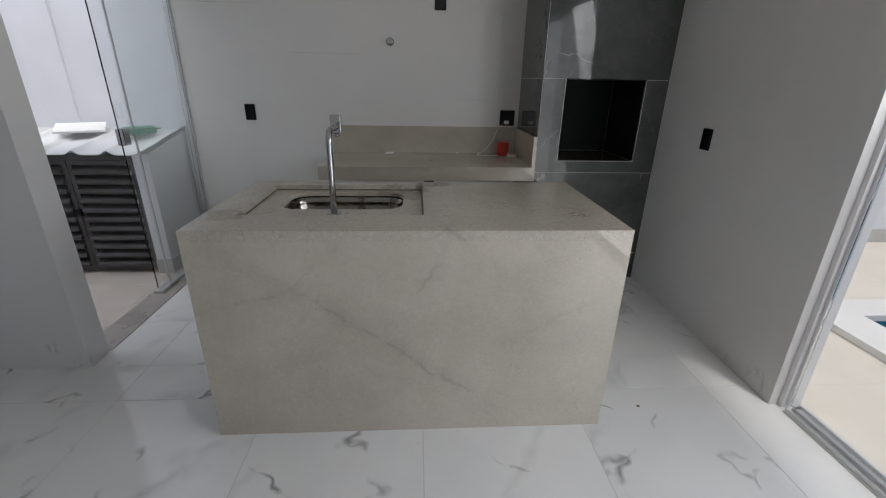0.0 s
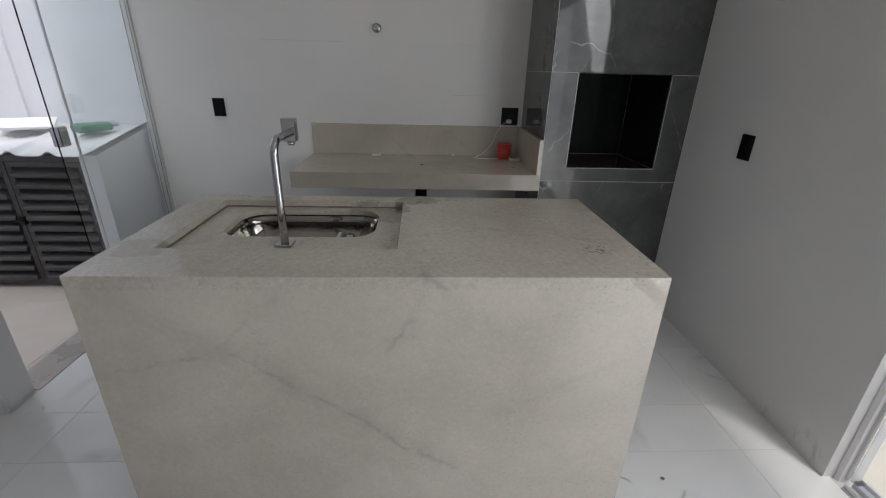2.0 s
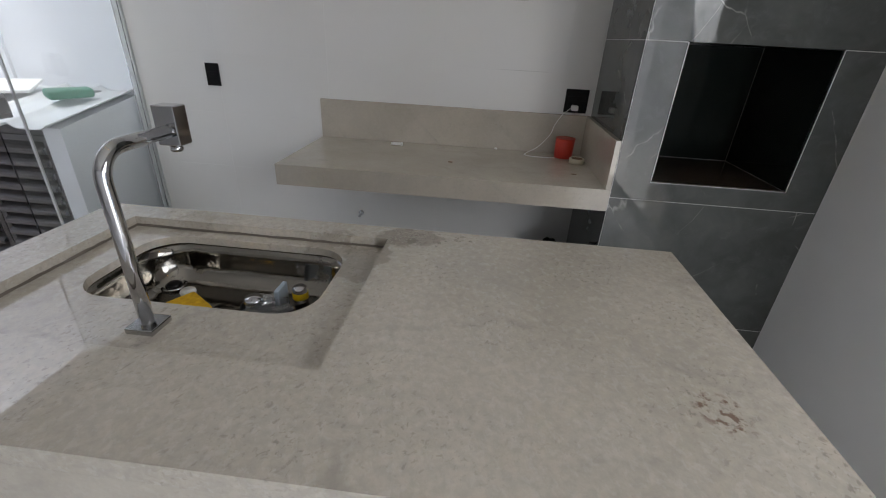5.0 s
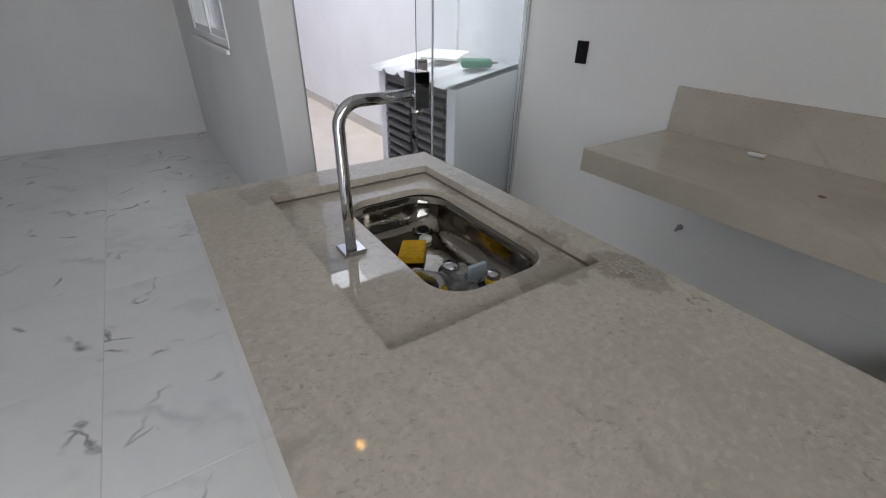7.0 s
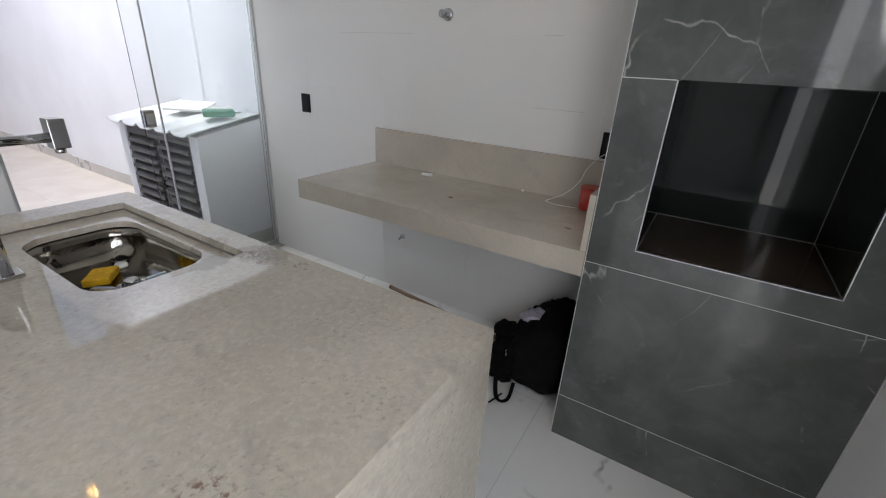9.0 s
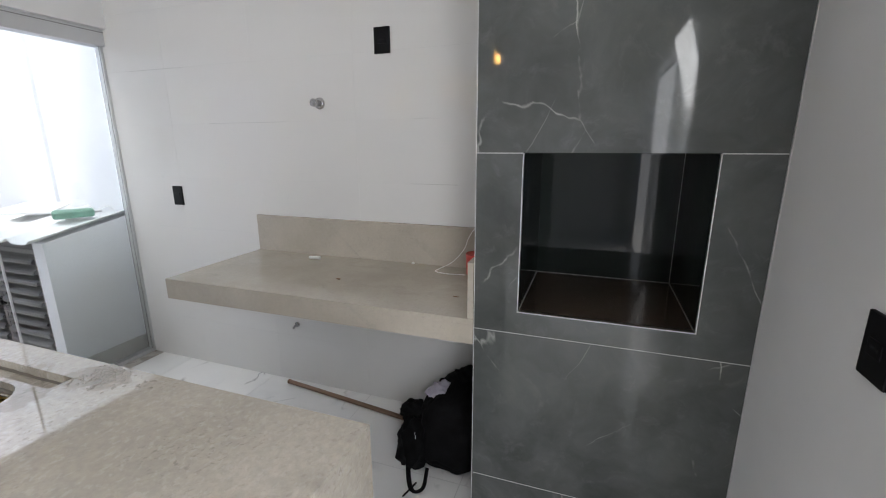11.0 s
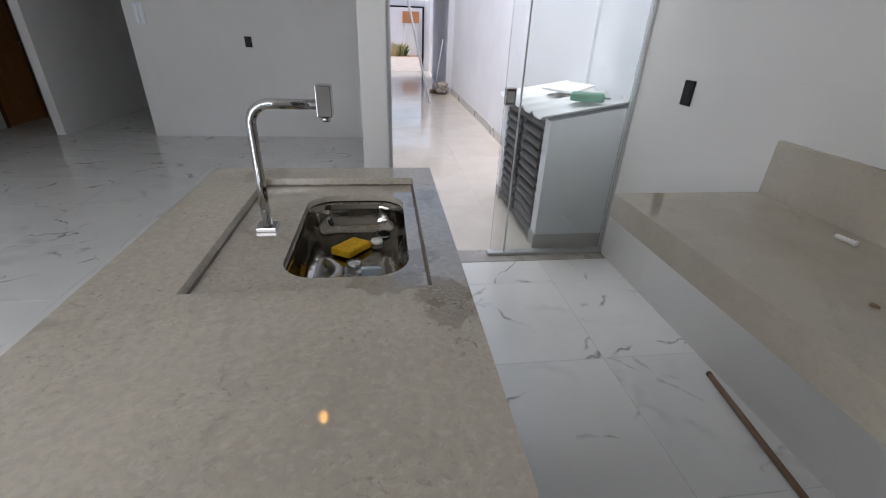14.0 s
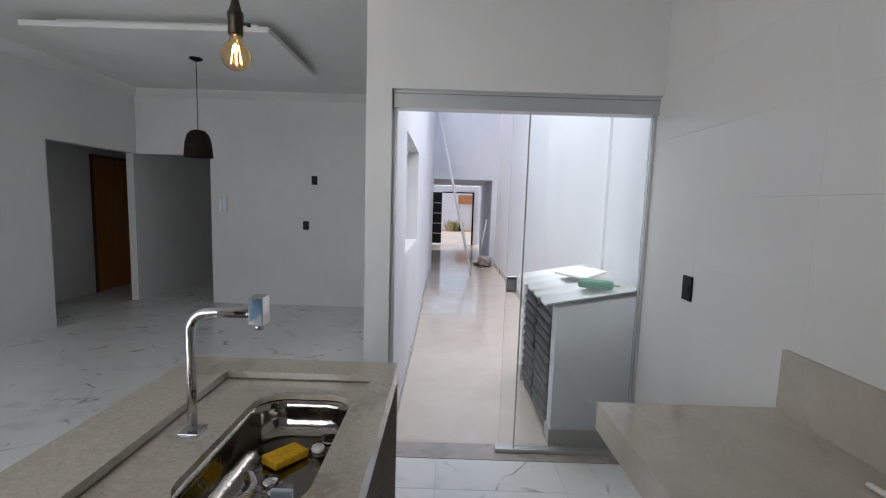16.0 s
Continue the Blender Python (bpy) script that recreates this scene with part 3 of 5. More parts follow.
pane("fixed_pane", -1.498, -1.49, 3.318, 4.008, 0.028, 2.03, door)
sliding = pane("sliding_pane", -1.53, -1.522, 3.226, 4.006, 0.028, 2.03, door)
part("pane_edge", boxes((-1.499, -1.489, 3.31, 3.318, 0.028, 2.03)), M_ALU, door, "polished edge profile")
part("lock", soft_box(-1.55, -1.505, 3.226, 3.29, 0.99, 1.09, 0.006), M_CHROME, sliding, "square chrome lock")
part("lock_face", soft_box(-1.506, -1.502, 3.235, 3.28, 1.01, 1.07, 0.001), M_GREY, sliding)

# ---- patio door ----
pdoor = structure("door_2", boxes((1.93, 2.03, DY0, DY1, DZ - 0.06, DZ - 0.001)), M_ALU_WHITE, "white aluminium patio sliding glass door", "glass door")
part("jamb", boxes((1.945, 2.04, DY1 - 0.022, DY1 - 0.001, 0.0, DZ - 0.06)), M_ALU_WHITE, pdoor)
part("jamb_profile", boxes((1.962, 1.982, DY1 - 0.035, DY1 - 0.022, 0.02, DZ - 0.06)), M_ALU, pdoor)
part("jamb_seal", boxes((1.9825, 1.99, DY1 - 0.03, DY1 - 0.022, 0.02, DZ - 0.06)), M_GREY, pdoor)
part("jamb", boxes((1.945, 2.04, DY0 + 0.001, DY0 + 0.05, 0.0, DZ - 0.06)), M_ALU_WHITE, pdoor)
part("bottom_track", boxes((1.93, 2.04, DY0 + 0.05, DY1 - 0.05, -0.003, 0.008), (1.935, 1.942, DY0 + 0.05, DY1 - 0.05, 0.008, 0.024), (1.968, 1.975, DY0 + 0.05, DY1 - 0.05, 0.008, 0.024), (2.02, 2.03, DY0 + 0.05, DY1 - 0.05, 0.008, 0.024)), M_ALU, pdoor, "grey double aluminium track")
pane("fixed_pane", 1.968, 1.976, 0.75, DY1 - 0.036, 0.024, DZ - 0.06, pdoor)

# ---- living room window ----
win = structure("window_1", boxes((WX0, WX1, 2.40, 2.545, WZ0 - 0.001, WZ0 + 0.02), ), M_ALU_WHITE, "white aluminium sliding window in the living room", "window")
part("window_frame", boxes((WX0, WX1, 2.392, 2.43, WZ0 + 0.02, WZ0 + 0.06), (WX0, WX1, 2.392, 2.43, WZ1 - 0.04, WZ1), (WX0, WX0 + 0.04, 2.392, 2.43, WZ0 + 0.06, WZ1 - 0.04), (WX1 - 0.04, WX1, 2.392, 2.43, WZ0 + 0.06, WZ1 - 0.04)), M_ALU_WHITE, win)
mid = (WX0 + WX1) / 2
for a, b, y in ((WX0 + 0.04, mid + 0.03, 2.405), (mid - 0.03, WX1 - 0.04, 2.42)):
    sash = part("sash", boxes((a, b, y, y + 0.012, WZ0 + 0.06, WZ0 + 0.1), (a, b, y, y + 0.012, WZ1 - 0.08, WZ1 - 0.04), (a, a + 0.04, y, y + 0.012, WZ0 + 0.1, WZ1 - 0.08), (b - 0.04, b, y, y + 0.012, WZ0 + 0.1, WZ1 - 0.08)), M_ALU_WHITE, win)
    pane("pane", a + 0.04, b - 0.04, y + 0.003, y + 0.008, WZ0 + 0.1, WZ1 - 0.08, sash)
part("window_sill", boxes((WX0 - 0.02, WX1 + 0.02, 2.37, 2.392, WZ0 - 0.012, WZ0 + 0.012)), M_ALU_WHITE, win)

# ---- bedroom door in the passage ----
idoor = structure("door_3", boxes((-6.12, -5.42, -2.46, -2.425, 0.005, 2.03)), M_DOORWOOD, "closed reddish brown wooden bedroom door", "door")
part("door_frame", boxes((-6.16, -6.12, -2.5, -2.4, 0, 2.08), (-5.42, -5.38, -2.5, -2.4, 0, 2.08), (-6.12, -5.42, -2.5, -2.4, 2.035, 2.08)), M_FRAMEWOOD, idoor)
part("door_panel", soft_box(-5.86, -5.52, -2.425, -2.418, 0.25, 1.85, 0.003), M_DOORWOOD, idoor)
part("door_handle", tube([(-6.06, -2.424, 1.0), (-6.06, -2.37, 1.0), (-5.95, -2.37, 1.0)], 0.009), M_CHROME, idoor)

# ---- kitchen island ----
IX0, IX1, IY0, IY1 = -0.572, 1.037, 1.915, 2.692
RX0, RX1, RY0, RY1 = -0.445, 0.275, 2.108, 2.615
SX0, SX1, SY0, SY1 = -0.345, 0.185, 2.275, 2.575
island = thing("kitchen_island", (0.23, 2.3, 0), "beige grey polished stone island with a sunken sink area", "kitchen island")


def edge_soft(bm, r=0.002):
    long = [e for e in bm.edges if len(e.link_faces) == 2 and e.calc_face_angle(0) > 1.0]
    bmesh.ops.bevel(bm, geom=long, offset=r, segments=2, profile=0.5, affect="EDGES")
    return bm


top_slab = part("worktop", edge_soft(ring_slab(IX0, IX1, IY0, IY1, RX0, RX1, RY0, RY1, 0.862, 0.9), 0.003), M_STONE_TOP, island)
# the arris at the end of the sunken area has its highlight painted on, paler than the polished faces
top_slab.data.materials.append(M_EDGE_GLINT)
for face in top_slab.data.polygons:
    x, y = face.center.x + 0.23, face.center.y + 2.3
    if max(abs(v) for v in face.normal) < 0.985 and abs(x - RX1) < 0.01 and RY0 - 0.01 < y < RY1 + 0.01:
        face.material_index = 1
part("front_panel", edge_soft(boxes((IX0, IX1, IY0, IY0 + 0.022, 0, 0.8618))), M_STONE_FRONT, island)
part("side_panel", edge_soft(boxes((IX0, IX0 + 0.022, IY0 + 0.0222, IY1, 0, 0.8618))), M_STONE, island)
part("side_panel", edge_soft(boxes((IX1 - 0.022, IX1, IY0 + 0.0222, IY1, 0, 0.8618))), M_STONE, island)
part("apron", edge_soft(boxes((IX0 + 0.0222, IX1 - 0.0222, IY1 - 0.02, IY1, 0.835, 0.8618))), M_STONE, island)
part("inner_partition", boxes((0.32, 0.34, IY0 + 0.03, IY1 - 0.06, 0, 0.84)), M_DARK_VOID, island, "dark inner partition")


def sunken_floor():
    bm = bmesh.new()
    inner = round_rect(SX0, SX1, SY0, SY1, 0.085)
    cx, cy = (SX0 + SX1) / 2, (SY0 + SY1) / 2
    e = 0.025
    ox0, ox1, oy0, oy1 = RX0 - e, RX1 + e, RY0 - e, RY1 + e
    top_i, top_o, low_i = [], [], []
    for x, y in inner:
        dx, dy = x - cx, y - cy
        s = min(((ox1 if dx > 0 else ox0) - cx) / dx if abs(dx) > 1e-6 else 9e9, ((oy1 if dy > 0 else oy0) - cy) / dy if abs(dy) > 1e-6 else 9e9)
        top_i.append(bm.verts.new((x, y, 0.873)))
        low_i.append(bm.verts.new((x, y, 0.853)))
        top_o.append(bm.verts.new((cx + dx * s, cy + dy * s, 0.873)))
    n = len(inner)
    corners = []
    for i in range(n):
        j = (i + 1) % n
        bm.faces.new((top_i[i], top_o[i], top_o[j], top_i[j]))
        bm.faces.new((low_i[i], top_i[i], top_i[j], low_i[j]))
        a, b = top_o[i].co, top_o[j].co
        if abs(a.x - b.x) > 1e-4 and abs(a.y - b.y) > 1e-4:
            k = bm.verts.new((ox1 if a.x > cx else ox0, oy1 if a.y > cy else oy0, 0.873))
            bm.faces.new((top_o[i], k, top_o[j]))
    bmesh.ops.recalc_face_normals(bm, faces=bm.faces[:])
    return bm


part("sunken_tray", sunken_floor(), M_STONE_TOP, island, "sunken stone tray round the sink")


def joint_strip(x0, x1, y0, y1):
    """A thin uneven dark joint line that paints the shade along one foot of the sunken area."""
    rng = random.Random(int(1000 * (x0 + y1)) & 1023)
    along_x = x1 - x0 > y1 - y0
    bm = bmesh.new()
    n = 24
    rows = []
    for k in range(n + 1):
        t = k / n
        w, h = rng.uniform(0.0035, 0.006), rng.uniform(0.003, 0.006)
        if along_x:
            x = x0 + (x1 - x0) * t
            inner = y0 + w if y0 < 2.3 else y1 - w
            edge = y0 if y0 < 2.3 else y1
            rows.append([bm.verts.new(p) for p in ((x, edge, 0.8732), (x, edge, 0.8735 + h), (x, inner, 0.8736))])
        else:
            y = y0 + (y1 - y0) * t
            inner = x0 + w if x0 < 0 else x1 - w
            edge = x0 if x0 < 0 else x1
            rows.append([bm.verts.new(p) for p in ((edge, y, 0.8732), (edge, y, 0.8735 + h), (inner, y, 0.8736))])
    for a, b in zip(rows, rows[1:]):
        for i in range(3):
            j = (i + 1) % 3
            bm.faces.new((a[i], b[i], b[j], a[j]))
    bm.faces.new(rows[0])
    bm.faces.new(rows[-1][::-1])
    bmesh.ops.recalc_face_normals(bm, faces=bm.faces[:])
    return bm


E5 = 0.0005
for strip in ((RX0 + E5, RX1 - E5, RY0 + E5, RY0 + 0.006), (RX0 + E5, RX1 - E5, RY1 - 0.006, RY1 - E5), (RX0 + E5, RX0 + 0.006, RY0 + E5, RY1 - E5), (RX1 - 0.006, RX1 - E5, RY0 + E5, RY1 - E5)):
    part("sealant", joint_strip(*strip), M_JOINT_SHADE, island, "dark brown joint line with the shade at the tray foot painted in")

sink = thing("sink", ((SX0 + SX1) / 2, (SY0 + SY1) / 2, 0.70), "rounded stainless steel undermount sink bowl holding odds and ends", "sink")


def sink_bowl():
    bm = bmesh.new()
    levels = ((0.0, 0.853, -0.02), (0.0, 0.853, -0.004), (0.0, 0.82, 0.0), (0.0, 0.79, 0.006), (0.0, 0.768, 0.016), (0.0, 0.755, 0.03), (0.0, 0.749, 0.048), (0.0, 0.747, 0.065))
    rings = []
    for _, z, o in levels:
        r = max(0.03, 0.085 - max(o, 0) * 0.5)
        rings.append([bm.verts.new((x, y, z)) for x, y in round_rect(SX0 + o, SX1 - o, SY0 + o, SY1 - o, r)])
    for a, b in zip(rings, rings[1:]):
        for i in range(len(a)):
            j = (i + 1) % len(a)
            bm.faces.new((a[i], a[j], b[j], b[i]))
    bm.faces.new(rings[-1])
    bmesh.ops.recalc_face_normals(bm, faces=bm.faces[:])
    bmesh.ops.reverse_faces(bm, faces=bm.faces[:])
    return bm


part("bowl", sink_bowl(), M_STEEL, sink, smooth=True)
DRX, DRY = -0.292, 2.512
part("drain_ring", turned([(0.03, 0.0), (0.033, 0.004), (0.027, 0.006), (0.022, 0.002), (0.001, 0.002)], DRX, DRY, 0.75), M_CHROME, sink)
part("drain_plug", turned([(0.018, 0.0), (0.02, 0.004), (0.012, 0.009), (0.001, 0.0095)], DRX, DRY, 0.753), M_BLACK, sink)

sp = solo("sponge", soft_box(-0.055, 0.055, -0.036, 0.036, 0, 0.024, 0.005), M_SPONGE, "yellow kitchen sponge lying in the sink", "sponge")
sp.matrix_basis = pose(-0.178, 2.41, 0.75, 3, -4, -36)


def crumpled(cx, cy, cz, rx, ry, rz, seed, amount=0.4, sub=4):
    bm = bmesh.new()
    bmesh.ops.create_icosphere(bm, subdivisions=sub, radius=1)
    for v in bm.verts:
        d = v.co.copy()
        k = 1 + amount * noise.noise(d * 2.3 + Vector((seed, 0, 0))) + amount * 0.5 * noise.noise(d * 6 + Vector((0, seed, 0)))
        v.co = (cx + d.x * rx * k, cy + d.y * ry * k, max(cz - rz * 0.95, cz + d.z * rz * k))
    return bm


pack = thing("hardware_package", (0.04, 2.47, 0.747), "clear plastic package with chrome fittings and yellow band in the sink", "package")
part("wrap", crumpled(0.005, 2.44, 0.765, 0.055, 0.05, 0.02, 3.0, 0.5), M_CLEAR, pack, "crumpled clear plastic wrap")
card = soft_box(0.022, 0.034, 2.452, 2.505, 0.75, 0.806, 0.002)
part("card", card, M_BLUE, pack, "blue grey printed card")
part("fitting", turned([(0.0, 0.0), (0.017, 0.0), (0.019, 0.004), (0.019, 0.04), (0.014, 0.046), (0.0, 0.046)], 0.068, 2.5, 0.752, 20, "z"), M_CHROME, pack)
part("band", turned([(0.0192, 0.012), (0.0205, 0.013), (0.0205, 0.03), (0.0192, 0.031)], 0.068, 2.5, 0.752, 20, "z"), M_YELLOW, pack, "yellow band")
hose = thing("coiled_hose", (-0.02, 2.36, 0.747), "ribbed chrome hose with yellow wrap in the sink", "hose")
spine = [Vector((-0.075 + 0.11 * k / 60, 2.352 + 0.035 * math.sin(k / 60 * 2.6), 0.766)) for k in range(61)]
part("spine", tube(spine, 0.0125), M_YELLOW, hose, "yellow wrapped core")
coil = [spine[min(60, k // 5)] + Vector((0, math.cos(k * 0.36) * 0.0155, math.sin(k * 0.36) * 0.0155)) + Vector((0.0004 * (k % 5), 0, 0)) for k in range(300)]
part("ribs", tube(coil, 0.0022, 6), M_CHROME, hose)
tap = thing("loose_valve", (0.0, 2.44, 0.747), "loose chrome angle valve in the sink", "valve")
part("body", tube([(-0.045, 2.425, 0.768), (0.02, 2.45, 0.77)], 0.013), M_CHROME, tap)
part("knob", turned([(0.0, 0), (0.021, 0.0), (0.023, 0.01), (0.02, 0.022), (0.0, 0.024)], -0.02, 2.43, 0.777, 20, "z"), M_CHROME, tap)
part("opening", turned([(0.0, 0), (0.014, 0.0), (0.014, 0.003), (0.0, 0.003)], -0.048, 2.424, 0.768, 16, "x"), M_BLACK, tap)
cap = solo("strainer_cap", turned([(0.0, 0), (0.018, 0), (0.02, 0.006), (0.018, 0.012), (0.0, 0.012)], -0.236, 2.488, 0.7475), M_WHITE, "small whitish plastic cap beside the drain", "cap")

rng = random.Random(11)
bm = bmesh.new()
for _ in range(170):
    u, v = rng.gauss(0, 1), rng.gauss(0, 1)
    x, y, r = 0.33 + 0.05 * u, 2.645 + 0.024 * v, rng.uniform(0.0015, 0.0045)
    if not (RX1 + 0.004 < x < IX1 and RY1 - 0.2 < y < IY1 - 0.008):
        continue
    ang, k = rng.uniform(0, 3.14), rng.uniform(1.0, 2.4)
    rings = []
    for rr, h in ((1.0, 0.0002), (0.9, 0.0008), (0.55, 0.0016)):
        rings.append([bm.verts.new((x + r * rr * (k * math.cos(q) * math.cos(ang) - math.sin(q) * math.sin(ang)), y + r * rr * (k * math.cos(q) * math.sin(ang) + math.sin(q) * math.cos(ang)), 0.9 + h)) for q in [i * math.pi / 5 for i in range(10)]])
    for a, b in zip(rings, rings[1:]):
        for i in range(10):
            bm.faces.new((a[i], a[(i + 1) % 10], b[(i + 1) % 10], b[i]))
    bm.faces.new(rings[-1])
drops = solo("water_drops", bm, M_DROPS, "clear water drops spilt on the stone beside the sink", "water", smooth=True)
tagged(drops, kind="stuff")

# faucet
FX, FY = -0.09, 2.197
faucet = thing("faucet", (FX, FY, 0.873), "tall chrome faucet with square base and box handle", "faucet")
part("base_plate", soft_box(FX - 0.027, FX + 0.027, FY - 0.027, FY + 0.027, 0.873, 0.885, 0.002), M_CHROME, faucet)
R = 0.05
pts = [(FX, FY, 0.884), (FX, FY, 1.0), (FX, FY, 1.205 - R)] + [(FX, FY + R - R * math.cos(radians(a)), 1.205 - R + R * math.sin(radians(a))) for a in range(10, 91, 8)] + [(FX, FY + 0.165, 1.205)]
part("spout_pipe", tube(pts, 0.0125, 18), M_CHROME, faucet)
part("handle_box", soft_box(FX - 0.022, FX + 0.022, FY + 0.163, FY + 0.2, 1.178, 1.252, 0.002), M_CHROME, faucet)
part("aerator", turned([(0.0, 0), (0.011, 0.0), (0.012, 0.004), (0.012, 0.013), (0.0, 0.013)], FX, FY + 0.181, 1.165), M_CHROME, faucet)

# ---- floating worktop on the north wall ----
shelf = thing("floating_worktop", (0.32, 3.7, 0.75), "beige grey stone worktop with upstand fixed to the wall", "worktop")
SHX = -0.416
part("slab", edge_soft(boxes((SHX, 1.058, 3.392, 4.022, 0.823, 0.845))), M_STONE_PLAIN, shelf)
part("front_apron", edge_soft(boxes((SHX, 1.058, 3.392, 3.412, 0.75, 0.8228))), M_STONE_PLAIN, shelf)
part("side_apron", edge_soft(boxes((SHX, SHX + 0.02, 3.4122, 4.022, 0.75, 0.8228))), M_STONE_PLAIN, shelf)
part("upstand", edge_soft(boxes((SHX, 1.036, 4.002, 4.022, 0.8452, 1.05))), M_STONE_PLAIN, shelf)
part("side_upstand", edge_soft(boxes((1.0362, 1.057, 3.396, 4.022, 0.8452, 1.05))), M_STONE_PLAIN, shelf)

cup = thing("red_cup", (0.93, 3.92, 0.845), "red plastic cup on the stone worktop", "cup")
part("body", turned([(0.0, 0.0), (0.043, 0.0), (0.047, 0.004), (0.049, 0.1), (0.0465, 0.1), (0.044, 0.006), (0.0, 0.006)], 0.93, 3.915, 0.8455, 32), M_RED, cup)
part("rim", turned([(0.049, 0), (0.051, 0.002), (0.049, 0.004), (0.046, 0.002)], 0.93, 3.915, 0.944, 32), M_RED, cup)
tape = thing("tape_roll", (0.985, 3.815, 0.845), "roll of cream tape standing flat on the worktop", "tape")
part("roll", turned([(0.03, 0.0), (0.037, 0.0), (0.037, 0.024), (0.03, 0.024), (0.03, 0.0)], 0.985, 3.815, 0.8455, 32), M_TAPE, tape)
part("core", turned([(0.027, 0.001), (0.0298, 0.001), (0.0298, 0.023), (0.027, 0.023), (0.027, 0.001)], 0.985, 3.815, 0.8455, 32), M_CARD, tape)
ch = solo("wall_anchor", turned([(0.0, -0.03), (0.006, -0.03)] + [(0.0085 if k % 2 else 0.0065, -0.026 + 0.006 * k) for k in range(9)] + [(0.01, 0.028), (0.01, 0.032), (0.0, 0.032)], 0, 0, 0, 14, "x"), M_WHITE, "small ribbed white plastic wall anchor on the worktop", "wall anchor")
ch.matrix_basis = pose(0.035, 3.905, 0.8555, 0, 0, 8)
ch = solo("dark_crumb", crumpled(0.353, 3.64, 0.848, 0.012, 0.006, 0.003, 2.0, 0.4, 2), M_CARD, "small dark crumb on the worktop", "scrap")

solo("dark_crumb", crumpled(0.935, 3.588, 0.848, 0.014, 0.003, 0.002, 5.0, 0.4, 2), M_CARD, "thin dark splinter on the worktop", "scrap")
solo("plaster_crumb", crumpled(0.575, 3.99, 0.85, 0.008, 0.007, 0.005, 6.0, 0.4, 2), M_WHITE, "small white plaster crumb against the upstand", "scrap")

# ---- sockets and fittings ----


def plate(name, cx, cz, w, h, label, keys, on, y=4.022):
    """A wall plate of black plastic; on names the wall it is fixed to."""
    base = thing(name, (cx, y, cz) if on == "north" else (y, cx, cz), label, "wall socket", "black wall plates")

    def b(u0, u1, d0, d1, z0, z1, r):
        if on == "north":
            return soft_box(u0, u1, y - d1, y - d0, z0, z1, r)
        if on == "east":
            return soft_box(y - d1, y - d0, u0, u1, z0, z1, r)
        return soft_box(y + d0, y + d1, u0, u1, z0, z1, r)
    part("plate", b(cx - w / 2, cx + w / 2, -0.001, 0.008, cz - h / 2, cz + h / 2, 0.003), M_BLACK, base)
    for ku, kz, kw, kh in keys:
        part("insert", b(cx + ku - kw / 2, cx + ku + kw / 2, 0.007, 0.0105, cz + kz - kh / 2, cz + kz + kh / 2, 0.001), M_BLACK, base)
        for s in (-0.0095, 0.0, 0.0095):
            part("hole", b(cx + ku + s - 0.0022, cx + ku + s + 0.0022, 0.0104, 0.0112, cz + kz - 0.0022 + (0.003 if s == 0 else 0), cz + kz + 0.0022 + (0.003 if s == 0 else 0), 0.0004), M_CORD, base)
    return base


plate("wall_socket", -1.029, 1.139, 0.078, 0.118, "black rectangular wall socket on the white tiled wall", ((0, 0, 0.04, 0.03),), "north")
plate("wall_socket", 0.97, 1.121, 0.118, 0.118, "square black double wall socket with a white plug", ((-0.024, 0, 0.036, 0.05), (0.024, 0, 0.036, 0.05)), "north")
plate("wall_socket", 0.425, 1.925, 0.084, 0.118, "black rectangular wall socket high on the tiled wall", ((0, 0, 0.04, 0.03),), "north")
plate("wall_socket", 0.348, 0.592, 0.084, 0.118, "black rectangular wall socket below the floating worktop", ((0, 0, 0.04, 0.03),), "north")
plate("wall_socket", 2.897, 1.107, 0.08, 0.118, "black rectangular wall socket on the grey wall", ((0, 0, 0.04, 0.03),), "east", 1.90)
plate("light_switch", 1.02, 1.775, 0.082, 0.12, "black wall plate on the living room wall", ((0, 0, 0.04, 0.05),), "west", -5.01)
plate("light_switch", 0.9, 1.145, 0.082, 0.12, "black wall plate on the living room wall", ((0, 0, 0.04, 0.05),), "west", -5.01)
ip = thing("intercom", (-5.01, -0.24, 1.4), "white wall intercom handset beside the passage", "intercom")
part("body", soft_box(-5.01, -4.97, -0.3, -0.2, 1.29, 1.52, 0.012, 3), M_INTERCOM, ip)
part("handset", soft_box(-4.971, -4.935, -0.29, -0.245, 1.3, 1.51, 0.012, 3), M_INTERCOM, ip)

plug = thing("white_charger", (0.96, 4.0, 1.09), "white plug with thin white cable in the socket", "charger")
part("plug", soft_box(0.945, 0.98, 3.978, 4.0115, 1.076, 1.102, 0.006, 3), M_WHITE, plug)
part("cable", tube(bend([(0.94, 3.982, 1.088), (0.905, 3.978, 1.055), (0.872, 3.974, 1.0), (0.855, 3.968, 0.95), (0.8, 3.955, 0.885), (0.738, 3.935, 0.85), (0.733, 3.895, 0.8475), (0.8, 3.875, 0.8475), (0.885, 3.885, 0.8475)], 8), 0.0018, 6), M_WHITE, plug)

